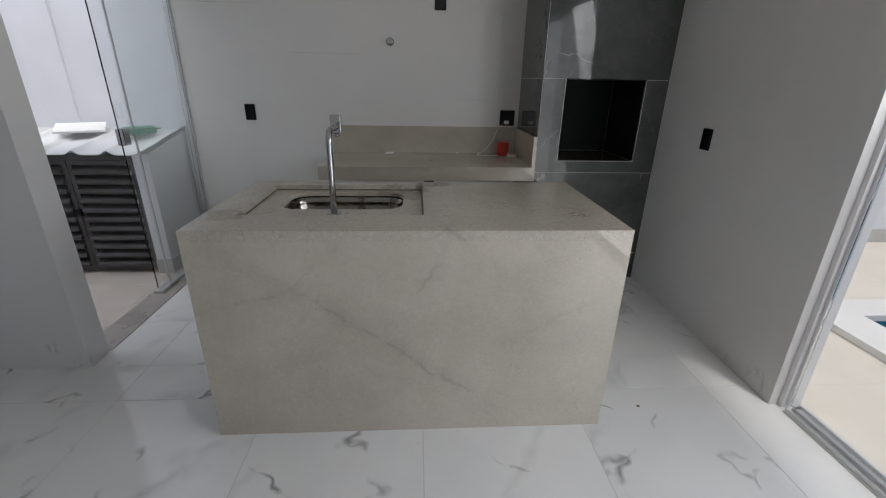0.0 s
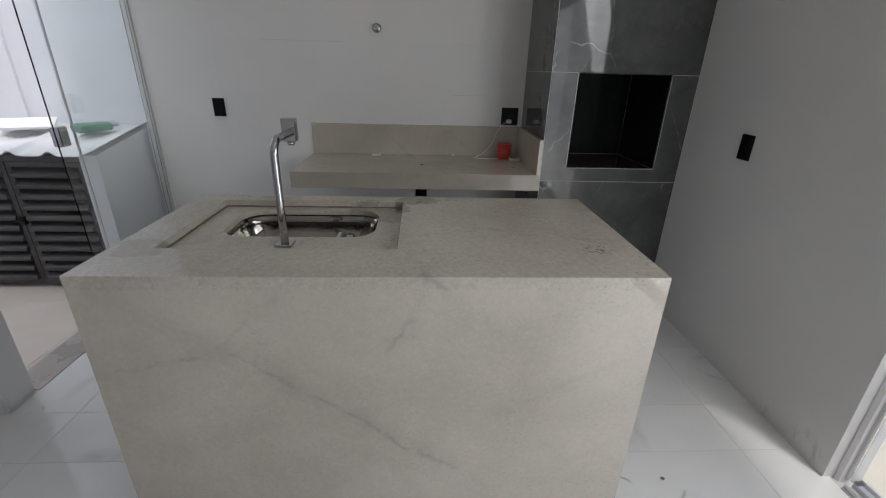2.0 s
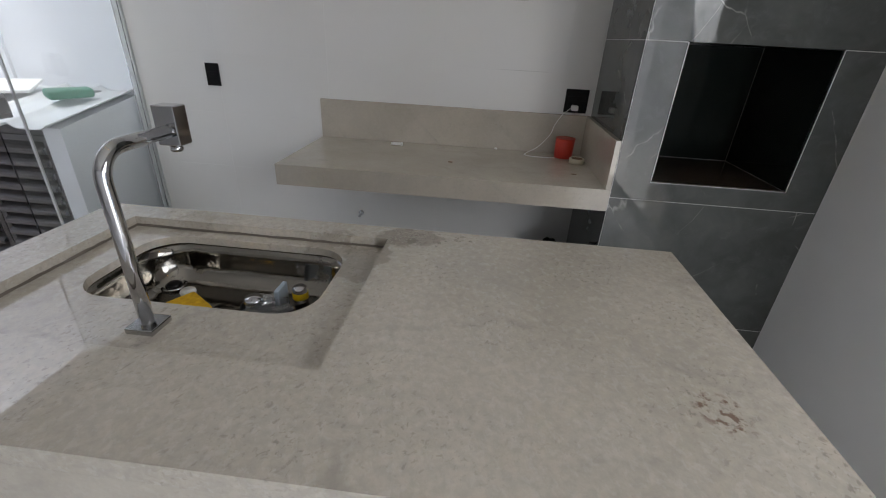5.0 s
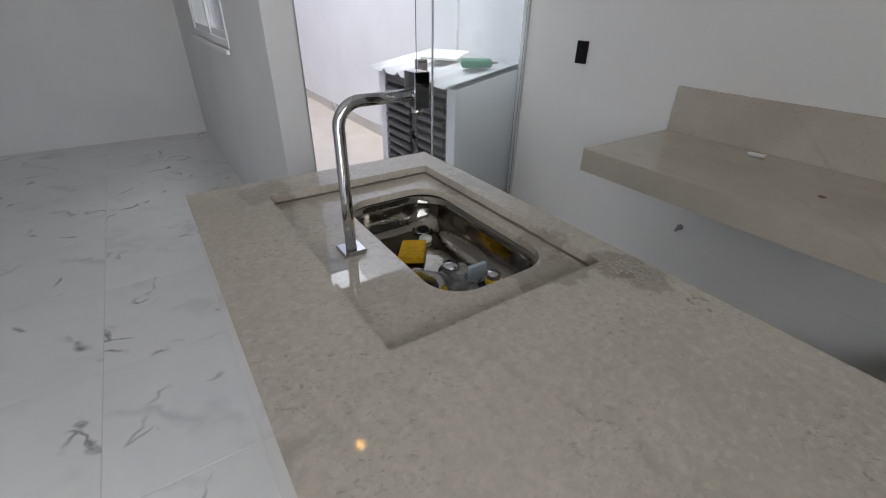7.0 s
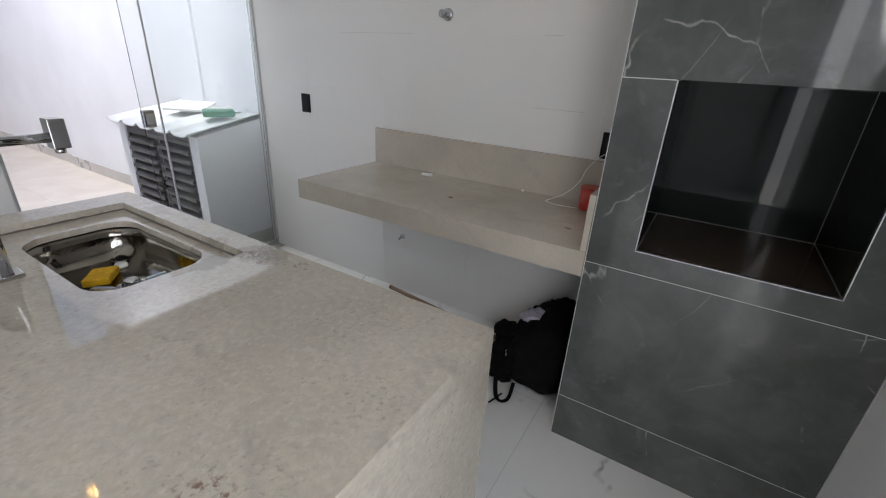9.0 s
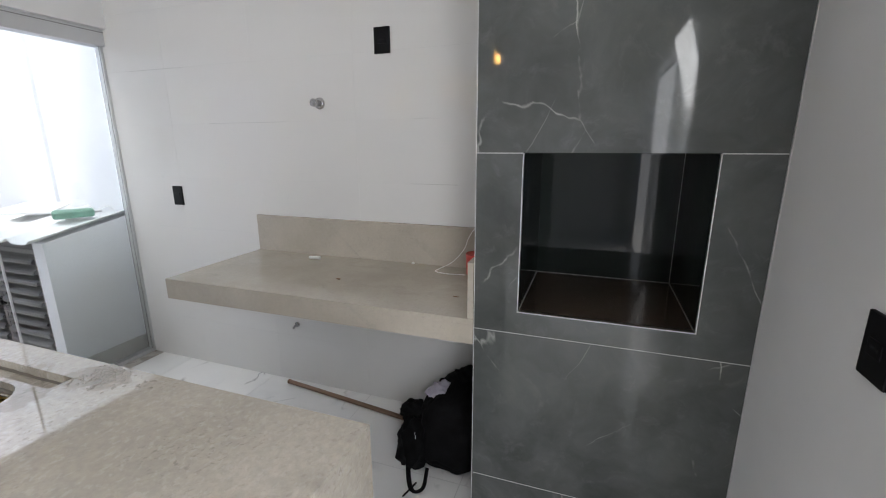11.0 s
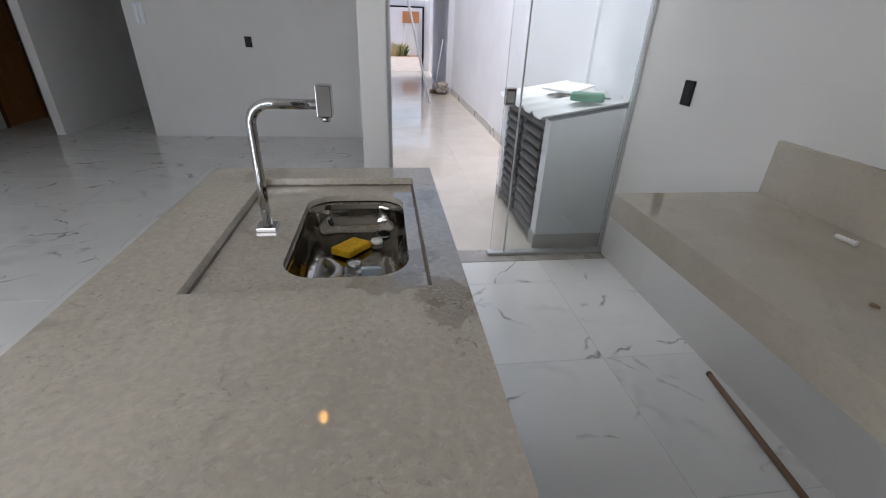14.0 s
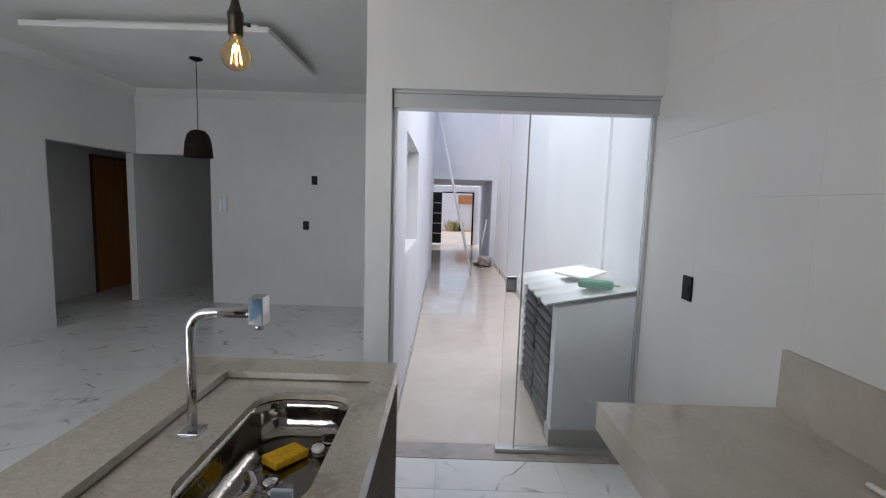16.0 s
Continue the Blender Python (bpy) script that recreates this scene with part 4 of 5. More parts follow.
pv = thing("wall_tap_outlet", (0.054, 4.022, 1.652), "small chrome water outlet on the tiled wall", "valve")
part("flange", turned([(0.0, 0.0), (0.03, 0.0), (0.028, -0.008), (0.016, -0.012), (0.0, -0.012)], 0.054, 4.022, 1.652, 24, "y"), M_CHROME, pv)
part("nipple", turned([(0.0, 0.0), (0.016, 0.0), (0.016, -0.03), (0.02, -0.032), (0.02, -0.05), (0.012, -0.052), (0.0, -0.045)], 0.054, 4.012, 1.652, 8, "y"), M_CHROME, pv)
pw = thing("pipe_outlet", (-0.212, 4.022, 0.385), "small capped pipe outlet low on the wall", "valve")
part("flange", turned([(0.0, 0.0), (0.016, 0.0), (0.015, -0.006), (0.0, -0.006)], -0.212, 4.022, 0.385, 20, "y"), M_CHROME, pw)
part("stub", tube([(-0.212, 4.018, 0.385), (-0.212, 3.995, 0.383), (-0.217, 3.985, 0.37)], 0.007), M_GREY, pw)

# ---- dark marble column with barbecue niche ----
NX0, NX1, NZ0, NZ1 = 1.213, 1.744, 0.892, 1.416
CY, CX = 3.40, 1.06
bm = boxes((CX + 0.014, NX0 - 0.012, CY + 0.014, 4.022, -0.05, CEIL), (NX1 + 0.012, 1.899, CY + 0.014, 4.022, -0.05, CEIL), (NX0 - 0.012, NX1 + 0.012, CY + 0.014, 4.022, -0.05, NZ0 - 0.012), (NX0 - 0.012, NX1 + 0.012, CY + 0.014, 4.022, NZ1 + 0.012, CEIL), (NX0 - 0.012, NX1 + 0.012, 3.915, 4.022, NZ0 - 0.012, NZ1 + 0.012))
column = structure("wall_column", bm, M_GROUT, "barbecue column clad with dark grey veined marble tiles", "column")
J = 0.0014


def slab_part(name, poly, axis, at, depth, material, parent):
    """A tile from an outline: axis 'y' faces -y at y=at, axis 'x' faces -x at x=at."""
    bm = bmesh.new()
    f, b = [], []
    for u, z in poly:
        f.append(bm.verts.new((u, at, z) if axis == "y" else (at, u, z)))
        b.append(bm.verts.new((u, at + depth, z) if axis == "y" else (at + depth, u, z)))
    bm.faces.new(f)
    bm.faces.new(b[::-1])
    for i in range(len(f)):
        j = (i + 1) % len(f)
        bm.faces.new((f[j], f[i], b[i], b[j]))
    bmesh.ops.recalc_face_normals(bm, faces=bm.faces[:])
    return part(name, bm, material, parent)


def rect(u0, u1, z0, z1):
    return [(u0 + J, z0 + J), (u1 - J, z0 + J), (u1 - J, z1 - J), (u0 + J, z1 - J)]


rows = ((0.0, 0.207), (0.207, 0.811), (1.417, 2.02), (2.02, 2.62), (2.62, CEIL - 0.002))
for z0, z1 in rows:
    slab_part("tile", rect(CX, 1.898, z0, z1), "y", CY, 0.013, M_COLUMN, column)
slab_part("tile", [(CX + J, 0.811 + J), (1.898 - J, 0.811 + J), (1.898 - J, 1.417 - J), (NX1, 1.417 - J), (NX1, NZ0), (NX0, NZ0), (NX0, 1.417 - J), (CX + J, 1.417 - J)], "y", CY, 0.013, M_COLUMN, column)
for z0, z1 in ((0.0, 0.207), (0.207, 0.811), (0.811, 1.417), (1.417, 2.02), (2.02, 2.62), (2.62, CEIL - 0.002)):
    slab_part("tile", rect(CY + 0.0145, 4.021, z0, z1), "x", CX, 0.013, M_COLUMN, column)
for z in (0.207, 0.811, 1.417, 2.02, 2.62):
    if z == 1.417:
        bm = boxes((CX + 0.003, NX0 - 0.0035, CY + 0.0004, CY + 0.0125, z - J, z + J), (NX1 + 0.0035, 1.897, CY + 0.0004, CY + 0.0125, z - J, z + J))
    else:
        bm = boxes((CX + 0.003, 1.897, CY + 0.0004, CY + 0.0125, z - J, z + J))
    part("front_joint", bm, M_GROUT, column, "pale grout line")
    part("side_joint", boxes((CX + 0.0004, CX + 0.0125, CY + 0.0146, 4.02, z - J, z + J)), M_GROUT, column, "pale grout line")
part("corner_trim", boxes((CX - 0.0008, CX + 0.0012, CY - 0.0008, CY + 0.0012, 0, CEIL)), M_ALU_WHITE, column, "thin pale corner bead")
part("niche_edge", boxes((NX0 - 0.003, NX0, CY - 0.001, CY + 0.012, NZ0 - 0.003, NZ1), (NX1, NX1 + 0.003, CY - 0.001, CY + 0.012, NZ0 - 0.003, NZ1), (NX0, NX1, CY - 0.001, CY + 0.012, NZ0 - 0.003, NZ0)), M_ALU_WHITE, column, "thin pale bead round the niche")
part("wall_bead", boxes((1.8985, 1.901, CY - 0.002, CY + 0.002, 0, CEIL)), M_ALU_WHITE, column)
part("niche_back", boxes((NX0, NX1, 3.902, 3.914, NZ0, NZ1)), M_NICHE, column)
part("niche_side", boxes((NX0 - 0.011, NX0, CY + 0.0135, 3.9015, NZ0, NZ1)), M_NICHE, column)
part("niche_side", boxes((NX1, NX1 + 0.011, CY + 0.0135, 3.9015, NZ0, NZ1)), M_NICHE, column)
part("niche_floor", boxes((NX0 - 0.011, NX1 + 0.011, CY + 0.0135, 3.914, NZ0 - 0.011, NZ0 - 0.0005)), M_NICHE_FLOOR, column)
part("niche_top", boxes((NX0 - 0.011, NX1 + 0.011, CY + 0.0135, 3.914, NZ1 + 0.0005, NZ1 + 0.011)), M_NICHE, column)
part("joint", boxes((NX0, NX1, 3.9005, 3.902, NZ0, NZ0 + 0.002), (NX1 - 0.002, NX1, CY + 0.012, 3.9, NZ0, NZ0 + 0.0015), (NX0, NX0 + 0.002, CY + 0.012, 3.9, NZ0, NZ0 + 0.0015), (NX1 - 0.0015, NX1, 3.9, 3.902, NZ0, NZ1)), M_GREY, column, "grey niche joint")

# ---- backpack and stick on the floor ----
bag = thing("backpack", (0.9, 3.7, 0), "slumped black nylon backpack with straps and pale cloth", "backpack")


def bag_body():
    bm = bmesh.new()
    bmesh.ops.create_icosphere(bm, subdivisions=5, radius=1)
    for v in bm.verts:
        d = v.co.normalized()
        p = Vector([math.copysign(abs(c) ** 0.62, c) for c in d])
        k = 1 + 0.1 * noise.noise(d * 1.7 + Vector((4, 1, 2))) + 0.05 * noise.noise(d * 5)
        x, y, z = p.x * 0.155 * k, p.y * 0.21 * k, p.z * 0.175 * k
        lean = (z + 0.17) * 0.15
        v.co = (0.895 + x + lean * 0.2, 3.725 + y + lean * 0.7, max(0.002, 0.172 + z))
    return bm


part("body", bag_body(), M_BAG, bag, smooth=True)
part("front_pocket", crumpled(0.742, 3.6, 0.125, 0.08, 0.11, 0.125, 7.0, 0.25), M_BAG, bag, smooth=True)
part("flap", crumpled(0.712, 3.65, 0.235, 0.06, 0.06, 0.045, 8.0, 0.35), M_BAG, bag, smooth=True)
part("top_roll", crumpled(0.93, 3.84, 0.34, 0.085, 0.06, 0.05, 9.0, 0.35), M_BAG, bag, smooth=True)
part("strap", tube(bend([(0.76, 3.55, 0.2), (0.742, 3.51, 0.1), (0.765, 3.46, 0.02), (0.8, 3.43, 0.008), (0.83, 3.46, 0.012), (0.83, 3.51, 0.07)], 8), 0.012, 8, flat=0.3), M_BAG, bag)
part("strap", tube(bend([(0.79, 3.475, 0.01), (0.775, 3.43, 0.006), (0.765, 3.395, 0.006)], 6), 0.009, 8, flat=0.4), M_BAG, bag)
part("zip_pull", tube([(0.765, 3.535, 0.215), (0.768, 3.53, 0.19), (0.765, 3.528, 0.165)], 0.004, 8), M_CHROME, bag)
part("logo_patch", crumpled(0.722, 3.56, 0.19, 0.012, 0.014, 0.018, 2.0, 0.1, 2), M_GREY, bag)
part("cloth", crumpled(0.815, 3.73, 0.31, 0.055, 0.06, 0.035, 12.0, 0.5), M_LILAC, bag, "pale lilac cloth", smooth=True)
stick = thing("wooden_stick", (0.13, 3.9, 0.0), "brown wooden broom stick lying on the floor by the wall", "stick")
part("pole", tube([(-0.275, 3.975, 0.013), (0.2, 3.915, 0.014), (0.585, 3.866, 0.014)], 0.0125, 12), M_STICK, stick)
part("tip", tube([(-0.278, 3.9754, 0.013), (-0.262, 3.9734, 0.013)], 0.0131, 12), M_CARD, stick)

solo("pebble", crumpled(1.269, 2.013, 0.004, 0.008, 0.006, 0.004, 1.0, 0.3, 2), M_CARD, "tiny dark crumb on the white floor", "scrap")

# ---- gas cylinder shelter outside the glass door ----
shelter = thing("gas_shelter", (-2.16, 3.83, 0), "white masonry gas shelter with dark louvred steel doors", "shelter")
GX0, GX1, GY0, GY1 = -2.70, -1.605, 3.56, 4.108


def sloped_wall(x0, x1, y0, y1, z0, za, zb):
    bm = boxes((x0, x1, y0, y1, z0, 1))
    for v in bm.verts:
        if v.co.z > 0.99:
            v.co.z = za if v.co.y < (y0 + y1) / 2 else zb
    return bm


part("side_wall", sloped_wall(GX1 - 0.1, GX1, GY0, GY1, 0.0, 0.885, 0.985), M_OUT, shelter)
part("side_wall", sloped_wall(GX0, GX0 + 0.1, GY0, GY1, 0.0, 0.885, 0.985), M_OUT, shelter)
part("skirting", boxes((GX1 + 0.0005, GX1 + 0.012, GY0 - 0.012, GY1, -0.002, 0.105), (GX1 - 0.1, GX1 + 0.0005, GY0 - 0.012, GY0 - 0.0005, -0.002, 0.105)), M_SKIRT, shelter, "grey tile skirting")
part("skirting", boxes((GX0 - 0.012, GX0 + 0.1, GY0 - 0.012, GY0 - 0.0005, -0.002, 0.105)), M_SKIRT, shelter, "grey tile skirting")
LX0, LX1 = GX0 + 0.1, GX1 - 0.1
lm = (LX0 + LX1) / 2
part("door_surround", boxes((LX0 + 0.001, LX1 - 0.001, 3.575, 3.61, 0.84, 0.88)), M_LOUVRE, shelter)
for a, b in ((LX0 + 0.003, lm - 0.003), (lm + 0.003, LX1 - 0.003)):
    leaf = part("louvre_door", boxes((a, a + 0.03, 3.572, 3.6, 0.02, 0.838), (b - 0.03, b, 3.572, 3.6, 0.02, 0.838), (a + 0.03, b - 0.03, 3.572, 3.6, 0.02, 0.05), (a + 0.03, b - 0.03, 3.572, 3.6, 0.808, 0.838)), M_LOUVRE, shelter, "dark grey louvred steel door leaf")
    for k in range(11):
        z = 0.05 + k * 0.069
        bm = bmesh.new()
        prof = ((3.556, z + 0.004), (3.549, z + 0.01), (3.547, z + 0.02), (3.552, z + 0.032), (3.566, z + 0.043), (3.582, z + 0.05), (3.598, z + 0.062), (3.6, z + 0.059), (3.585, z + 0.046), (3.569, z + 0.039), (3.556, z + 0.029), (3.552, z + 0.019), (3.554, z + 0.011), (3.559, z + 0.007))
        la = [bm.verts.new((a + 0.03, y, zz)) for y, zz in prof]
        lb = [bm.verts.new((b - 0.03, y, zz)) for y, zz in prof]
        for i in range(len(prof)):
            j = (i + 1) % len(prof)
            bm.faces.new((la[i], la[j], lb[j], lb[i]))
        bmesh.ops.recalc_face_normals(bm, faces=bm.faces[:])
        part("slat", bm, M_LOUVRE, leaf)
part("latch", tube([(lm - 0.05, 3.545, 0.47), (lm + 0.03, 3.545, 0.47)], 0.008), M_BLACK, shelter)
part("latch_plate", soft_box(lm - 0.015, lm + 0.02, 3.545, 3.572, 0.445, 0.495, 0.002), M_BLACK, shelter)


def wavy_sheet():
    bm = bmesh.new()
    nx, pitch, amp, th = 160, 0.222, 0.013, 0.007
    x0, x1 = GX0 - 0.03, GX1 + 0.012
    y0, y1 = 3.50, 4.107
    top, low = [], []
    for y in (y0, y1):
        z = 0.885 + (y - y0) / (y1 - y0) * 0.11
        t, l = [], []
        for i in range(nx + 1):
            x = x0 + (x1 - x0) * i / nx
            s = 0.5 + 0.5 * math.cos(2 * math.pi * (x - x0 - 0.02) / pitch)
            h = z + amp * 2 * s ** 5
            t.append(bm.verts.new((x, y, h + th)))
            l.append(bm.verts.new((x, y, h)))
        top.append(t)
        low.append(l)
    for i in range(nx):
        bm.faces.new((top[0][i], top[0][i + 1], top[1][i + 1], top[1][i]))
        bm.faces.new((low[0][i + 1], low[0][i], low[1][i], low[1][i + 1]))
        bm.faces.new((low[0][i], low[0][i + 1], top[0][i + 1], top[0][i]))
        bm.faces.new((low[1][i + 1], low[1][i], top[1][i], top[1][i + 1]))
    for i in (0, nx):
        bm.faces.new((low[0][i], top[0][i], top[1][i], low[1][i]))
    bmesh.ops.recalc_face_normals(bm, faces=bm.faces[:])
    return bm


part("roof_sheet", wavy_sheet(), M_ROOFSHEET, shelter, "white corrugated fibre cement roof sheet", smooth=True)
gb = thing("green_float_tool", (-1.78, 3.86, 0.99), "green wrapped block lying on the corrugated roof", "tool")
bm = soft_box(-0.115, 0.1, -0.045, 0.045, 0, 0.05, 0.016, 3)
for v in bm.verts:
    if v.co.x > 0.03:
        v.co.y *= 1 - (v.co.x - 0.03) * 5
bmesh.ops.translate(bm, verts=bm.verts[:], vec=(-1.78, 3.865, 0.985))
body = part("block", bm, M_GREEN, gb, smooth=True)
part("tail", tube([(-1.68, 3.865, 1.01), (-1.64, 3.862, 1.012)], 0.006), M_GREY, gb)
gb.matrix_basis = pose(-1.78, 3.86, 0.992, 8, 0, 62)
bd = solo("white_board", soft_box(-0.15, 0.15, -0.12, 0.12, 0, 0.016, 0.003), M_WHITE, "square white board lying on the corrugated roof", "board")
bd.matrix_basis = pose(-2.22, 3.89, 1.014, 9, 0, 30)

# ---- ladder and cleaning things down the corridor ----
ladder = thing("ladder", (-8.6, 3.3, 0), "tall pale aluminium ladder leaning on the house wall", "ladder")
A, B = Vector((-8.35, 3.46, 0.0)), Vector((-9.0, 2.58, 3.8))
W = Vector((0.36, -0.022, 0)) * 0.5
for s in (-1, 1):
    part("rail", tube([A + W * s, B + W * s], 0.03, 8, flat=0.6), M_ALU_WHITE, ladder)
for k in range(1, 15):
    p = A.lerp(B, k / 15)
    part("rung", tube([p - W, p + W], 0.014, 8), M_ALU_WHITE, ladder)
broom = thing("cleaning_broom", (-9.75, 3.9, 0), "broom with thin handle standing at the corridor end", "broom")
part("handle", tube([(-9.65, 3.72, 0.08), (-9.8, 3.9, 1.15)], 0.012, 8), M_ALU_WHITE, broom)
part("head", soft_box(-9.75, -9.55, 3.6, 3.84, 0.0, 0.08, 0.02), M_CARD, broom)
# plain lump added in place of a wheelbarrow-like thing with wire and tools
solo("rubble_bag", crumpled(-9.5, 3.86, 0.12, 0.2, 0.16, 0.13, 21.0, 0.45), M_HEAP, "greyish lumpy stand-in for wheelbarrow-like things and tools at the corridor end", "bag", smooth=True)

gate = thing("street_gate", (-15.1, 2.5, 0), "open black metal gate leaf with horizontal bars", "gate")
part("leaf", soft_box(-15.19, -15.14, 2.31, 2.72, 0.04, 1.95, 0.004), M_BLACK, gate)
for k in range(4):
    part("bar", boxes((-15.1395, -15.125, 2.31, 2.72, 0.4 + k * 0.38, 0.42 + k * 0.38)), M_ALU, gate)
part("gate_frame", boxes((-15.2, -15.15, 3.86, 3.92, 0, 1.98), (-15.2, -15.15, 2.73, 3.86, 1.93, 1.98)), M_BLACK, gate, "black gate frame")
structure("street_wall", boxes((-26.2, -26, -10, 16, -0.06, 2.6)), M_OUT, "white wall across the street", "wall")
structure("road", boxes((-23.6, -15.6, -40, 40, -0.0615, -0.05)), M_ROAD, "pale pinkish street surface before the gate", "road")


def tiled_roof():
    """A low roof of lengthwise tile rows, as ridges side by side."""
    bm = bmesh.new()
    for k in range(44):
        y = -4.0 + k * 0.27
        lo = [bm.verts.new((-26.0, y + d, 2.62 + h)) for d, h in ((0, 0), (0.07, 0.05), (0.14, 0.06), (0.21, 0.04), (0.25, 0))]
        hi = [bm.verts.new((-29.0, v.co.y, v.co.z + 0.75)) for v in lo]
        for i in range(4):
            bm.faces.new((lo[i], lo[i + 1], hi[i + 1], hi[i]))
        bm.faces.new(lo)
        bm.faces.new(hi[::-1])
        bm.faces.new((lo[0], hi[0], hi[4], lo[4]))
    bmesh.ops.recalc_face_normals(bm, faces=bm.faces[:])
    return bm


house = thing("neighbour_house", (-27.5, 2.0, 0), "low house with a pale tiled roof across the street", "house")
part("wall", boxes((-28.9, -26.25, -3.8, 7.6, -0.06, 2.61)), M_OUT, house)
part("roof", tiled_roof(), M_ROOFSHEET, house, "pale weathered roof tiles")
nb = thing("brick_pier", (-25.5, 4.1, 0), "orange clay brick pier across the street", "pier")
part("shaft", boxes((-25.9, -25.4, 3.75, 4.45, -0.06, 1.55)), M_CURB, nb)
part("cap", boxes((-25.95, -25.35, 3.65, 4.52, 1.55, 2.1)), M_BRICK, nb)


def tuft(cx, cy, n, h, spread):
    bm = bmesh.new()
    rng = random.Random(5)
    for _ in range(n):
        a, r = rng.uniform(0, 6.28), rng.uniform(0, spread)
        x, y = cx + r * math.cos(a), cy + r * math.sin(a)
        hh, l, w = h * rng.uniform(0.4, 1), rng.uniform(0.05, 0.3), rng.uniform(0.01, 0.025)
        dx, dy = math.cos(a) * l, math.sin(a) * l
        p = [bm.verts.new(q) for q in ((x - w, y - w, -0.06), (x + w, y + w, -0.06), (x + dx * 0.5 + w, y + dy * 0.5 + w, hh * 0.7), (x + dx * 0.5 - w, y + dy * 0.5 - w, hh * 0.7))]
        tip = bm.verts.new((x + dx, y + dy, hh))
        bm.faces.new(p)
        bm.faces.new((p[3], p[2], tip))
    return bm


tagged(structure("verge_grass", tuft(-24.5, 3.5, 160, 0.55, 0.3), M_LEAF, "tuft of green and dry grass by the street", "grass"), kind="stuff")
tagged(structure("dry_grass", tuft(-24.3, 3.3, 70, 0.7, 0.4), M_STRAW, "dry grass by the street", "grass"), kind="stuff")

# ---- lamps ----


def bulb_lamp(x, y, z):
    lamp = thing("pendant_bulb", (x, y, CEIL), "lit amber filament globe bulb hanging on a black cord", "pendant lamp", "bulbs over the island")
    r = 0.042
    prof = [(0.001, -r)] + [(r * math.sin(radians(a)), -r * math.cos(radians(a))) for a in range(20, 151, 13)] + [(0.016, 0.05), (0.0145, 0.062)]
    prof = prof + [(max(q - 0.0012, 0.0005), h) for q, h in prof[::-1]]
    part("globe", turned(prof, x, y, z, 28), M_AMBER, lamp, "amber glass globe").visible_shadow = False
    for k in range(4):
        a = k * math.pi / 2 + 0.4
        u, v = 0.011 * math.cos(a), 0.011 * math.sin(a)
        part("filament", tube([(x + u * 0.6, y + v * 0.6, z + 0.03), (x + u * 1.3, y + v * 1.3, z - 0.022)], 0.0013, 6), M_FIL, lamp)
    part("stem", turned([(0.004, -0.01), (0.006, 0.03), (0.009, 0.06), (0.001, 0.06)], x, y, z, 12), M_CLEAR, lamp).visible_shadow = False
    part("socket", turned([(0.0, 0.056), (0.0185, 0.056), (0.0205, 0.06), (0.0205, 0.1), (0.022, 0.104), (0.022, 0.118), (0.017, 0.126), (0.012, 0.145), (0.008, 0.165), (0.0, 0.166)], x, y, z, 24), M_BRONZE, lamp, "dark bronze bulb holder")
    part("key_switch", tube([(x, y + 0.02, z + 0.09), (x, y + 0.036, z + 0.088)], 0.004, 8), M_BRONZE, lamp)
    part("key_knob", turned([(0.0, 0.0), (0.006, 0.0), (0.006, 0.008), (0.0, 0.008)], x, y + 0.034, z + 0.087, 10, "y"), M_BRONZE, lamp)
    part("cord", tube([(x, y, z + 0.16), (x, y, CEIL - 0.02)], 0.0035, 8), M_CORD, lamp)
    part("ceiling_rose", turned([(0.0, 0.0), (0.045, 0.0), (0.045, -0.012), (0.03, -0.025), (0.0, -0.025)], x, y, CEIL - 0.001, 24), M_BLACK, lamp)
    return lamp


first = bulb_lamp(-0.30, 2.23, 1.91)
for x in (0.27, 0.86):
    copy_thing(first, pose(x, 2.23, CEIL))

PX, PY = -3.2, 0.45
pend = thing("pendant_lamp", (PX, PY, 2.8), "dark brown bell pendant lamp over the living room", "pendant lamp")
part("shade", turned([(0.02, 0.14), (0.06, 0.13), (0.095, 0.09), (0.115, 0.02), (0.128, -0.12), (0.124, -0.12), (0.11, 0.015), (0.09, 0.083), (0.055, 0.122), (0.02, 0.13)], PX, PY, 2.0, 32), M_SHADE, pend)
part("cord", tube([(PX, PY, 2.13), (PX, PY, 2.79)], 0.004, 8), M_CORD, pend)
part("ceiling_rose", turned([(0.0, 0.0), (0.06, 0.0), (0.055, -0.012), (0.012, -0.03), (0.0, -0.03)], PX, PY, 2.799, 24), M_BLACK, pend)

# ---- tiles of floors and walls ----


def tile_bm(w, h, e, t=0.006):
    bm = bmesh.new()
    a = [bm.verts.new(p) for p in ((0, 0, -t), (w, 0, -t), (w, h, -t), (0, h, -t))]
    b = [bm.verts.new(p) for p in ((0, 0, -e), (w, 0, -e), (w, h, -e), (0, h, -e))]
    c = [bm.verts.new(p) for p in ((e, e, 0), (w - e, e, 0), (w - e, h - e, 0), (e, h - e, 0))]
    for lo, hi in ((a, b), (b, c)):
        for i in range(4):
            j = (i + 1) % 4
            bm.faces.new((lo[i], lo[j], hi[j], hi[i]))
    bm.faces.new(c)
    return bm


TILE_MESH = {}


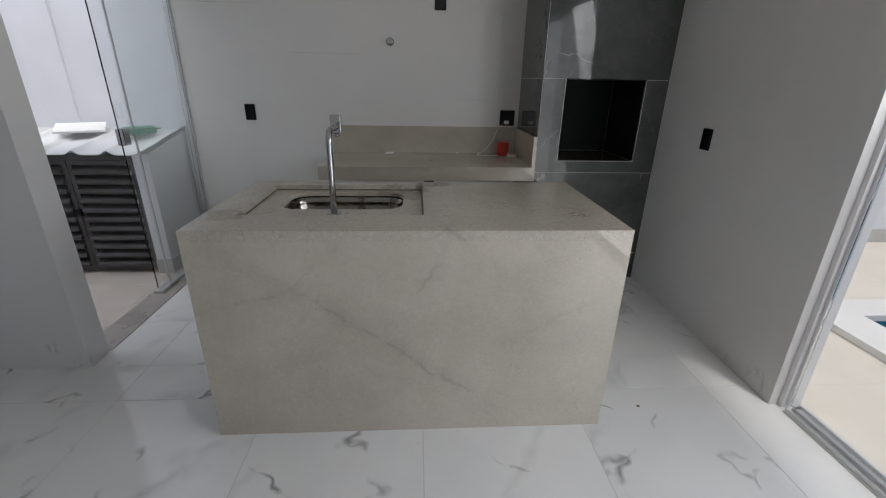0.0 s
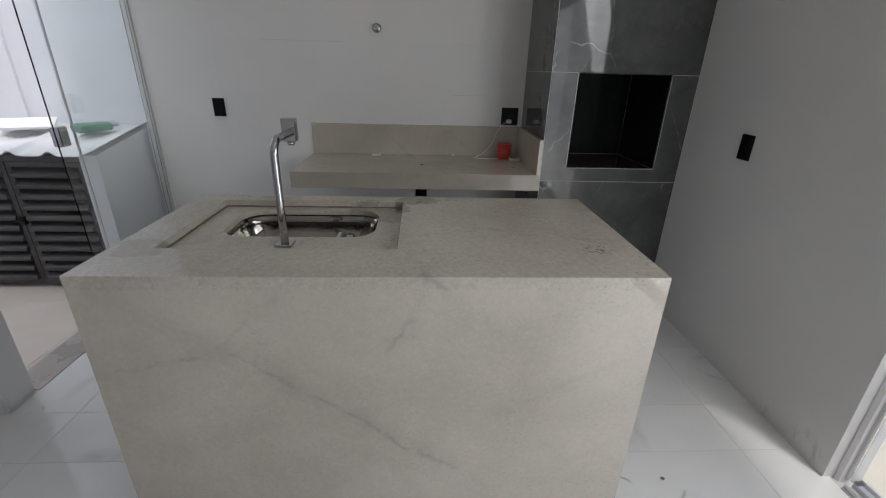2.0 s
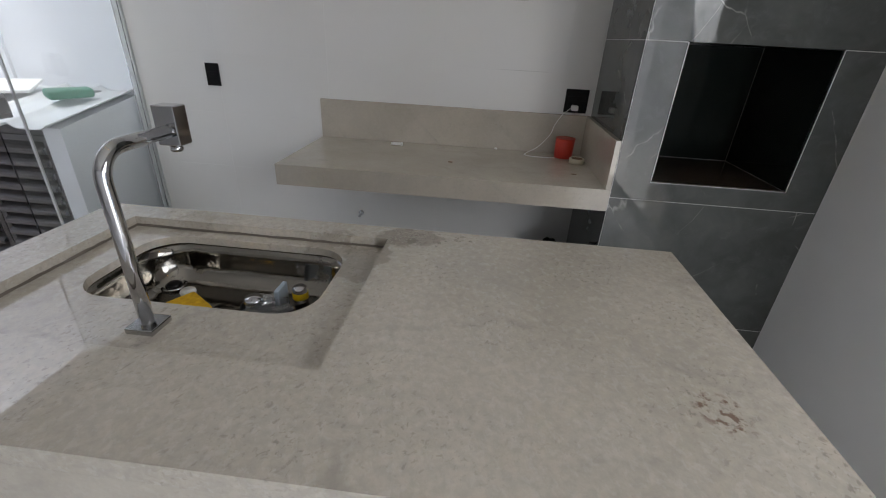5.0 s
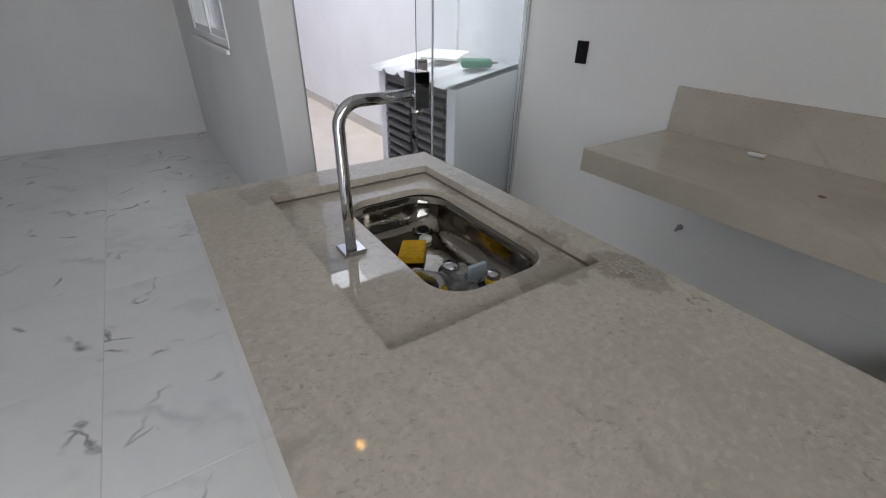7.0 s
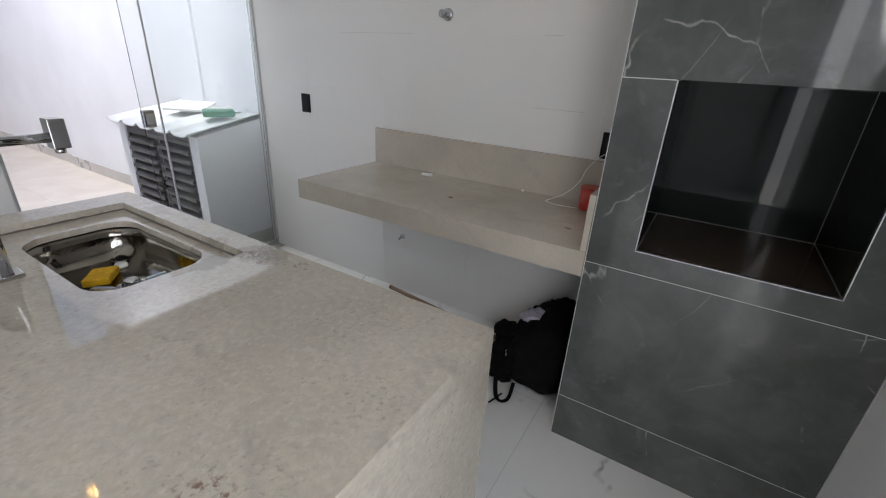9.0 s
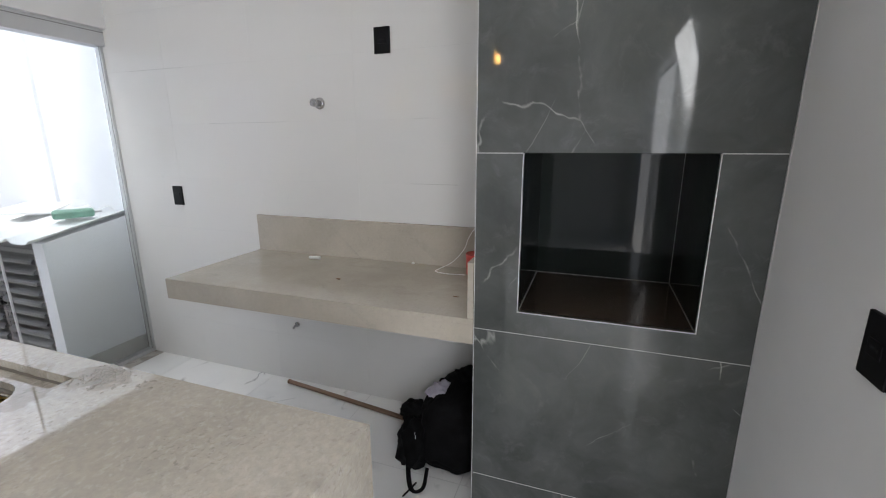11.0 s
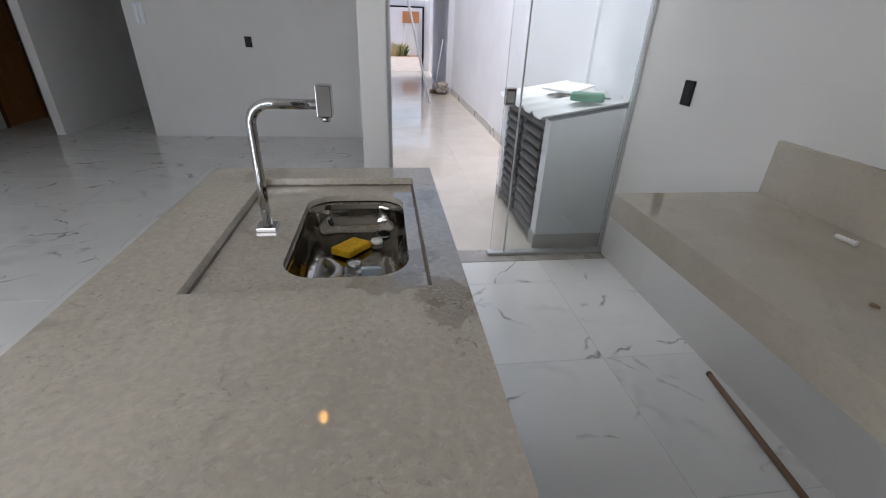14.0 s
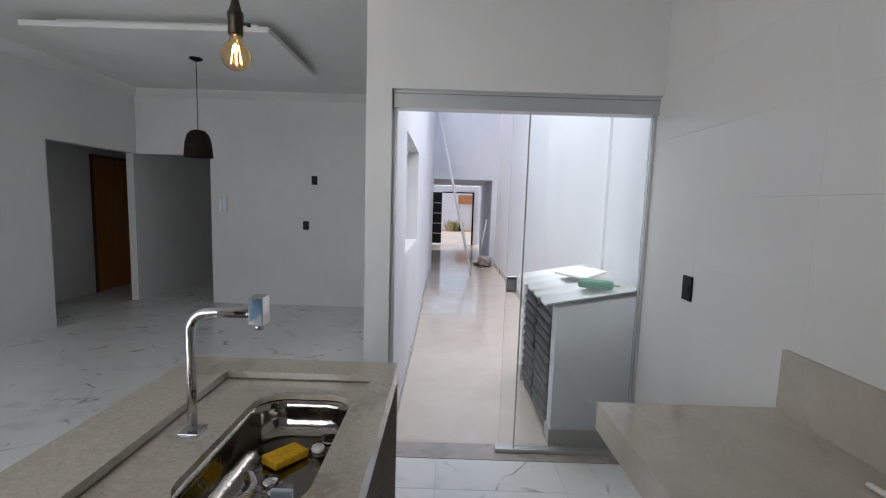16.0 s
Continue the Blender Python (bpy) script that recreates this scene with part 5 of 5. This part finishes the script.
def lay(parent, material, x0, x1, y0, y1, px, py, ox, oy, joint, place, spin=True):
    """Tiles over a rectangle on a grid of pitch px, py with a line through ox, oy."""
    i0, i1 = math.floor((x0 - ox) / px), math.ceil((x1 - ox) / px)
    j0, j1 = math.floor((y0 - oy) / py), math.ceil((y1 - oy) / py)
    for i in range(i0, i1):
        for j in range(j0, j1):
            a, b = max(x0, ox + i * px) + joint / 2, min(x1, ox + (i + 1) * px) - joint / 2
            c, d = max(y0, oy + j * py) + joint / 2, min(y1, oy + (j + 1) * py) - joint / 2
            if b - a < 0.02 or d - c < 0.02:
                continue
            key = (round(b - a, 4), round(d - c, 4), material.name)
            if key not in TILE_MESH:
                bm = tile_bm(b - a, d - c, min(0.0006, joint * 0.4))
                me = bpy.data.meshes.new("tile")
                bm.to_mesh(me)
                bm.free()
                me.materials.append(material)
                TILE_MESH[key] = me
            ob = new("tile", TILE_MESH[key])
            ob.parent = parent
            ob.matrix_basis = place(a, c)


def on_floor(a, c):
    return pose(a, c, 0.0)


lay(floor, M_FLOOR, -5.13, 1.93, -1.6, 2.40, 0.70, 0.70, 0.269, 2.14, 0.003, on_floor)
lay(floor, M_FLOOR, -1.405, 1.93, 2.40, 4.029, 0.70, 0.70, 0.269, 2.14, 0.003, on_floor)
lay(floor, M_FLOOR, -8.0, -3.65, -2.42, -1.6, 0.70, 0.70, 0.269, 2.14, 0.003, on_floor)
lay(floor, M_FLOOR, -8.0, -5.13, -1.5, -0.43, 0.70, 0.70, 0.269, 2.14, 0.003, on_floor)
lay(wall_north, M_WALLTILE, -1.479, 1.074, 0.0, CEIL - 0.001, 0.63, 0.315, -1.0, 1.25, 0.0004, lambda a, c: pose(a, 4.0225, c, 90, 0, 0))
corridor = bpy.data.objects["corridor_floor"]
lay(corridor, M_CREAM, -9.75, -1.57, 2.546, 4.11, 0.8, 0.8, -1.6, 2.55, 0.001, on_floor)
lay(corridor, M_CREAM, -15.2, -9.75, 1.6, 4.11, 0.8, 0.8, -1.6, 2.55, 0.001, on_floor)
patio = bpy.data.objects["patio_floor"]
lay(patio, M_PATIO, 2.05, 2.95, -4.0, 4.138, 0.9, 0.9, 2.05, 2.13, 0.003, on_floor)
lay(patio, M_PATIO, 2.95, 7.5, 2.82, 4.138, 0.9, 0.9, 2.05, 2.13, 0.003, on_floor)
# chipped stretches of the tiled wall's joints
for x0, x1, z in ((0.58, 0.66, 1.567), (-0.7, -0.17, 1.566), (0.556, 0.806, 1.253), (-1.29, -0.85, 1.879)):
    part("chipped_joint", boxes((x0, x1, 4.0218, 4.0226, z - 0.0009, z + 0.0007)), M_SKIRT, wall_north, "greyish chipped joint")
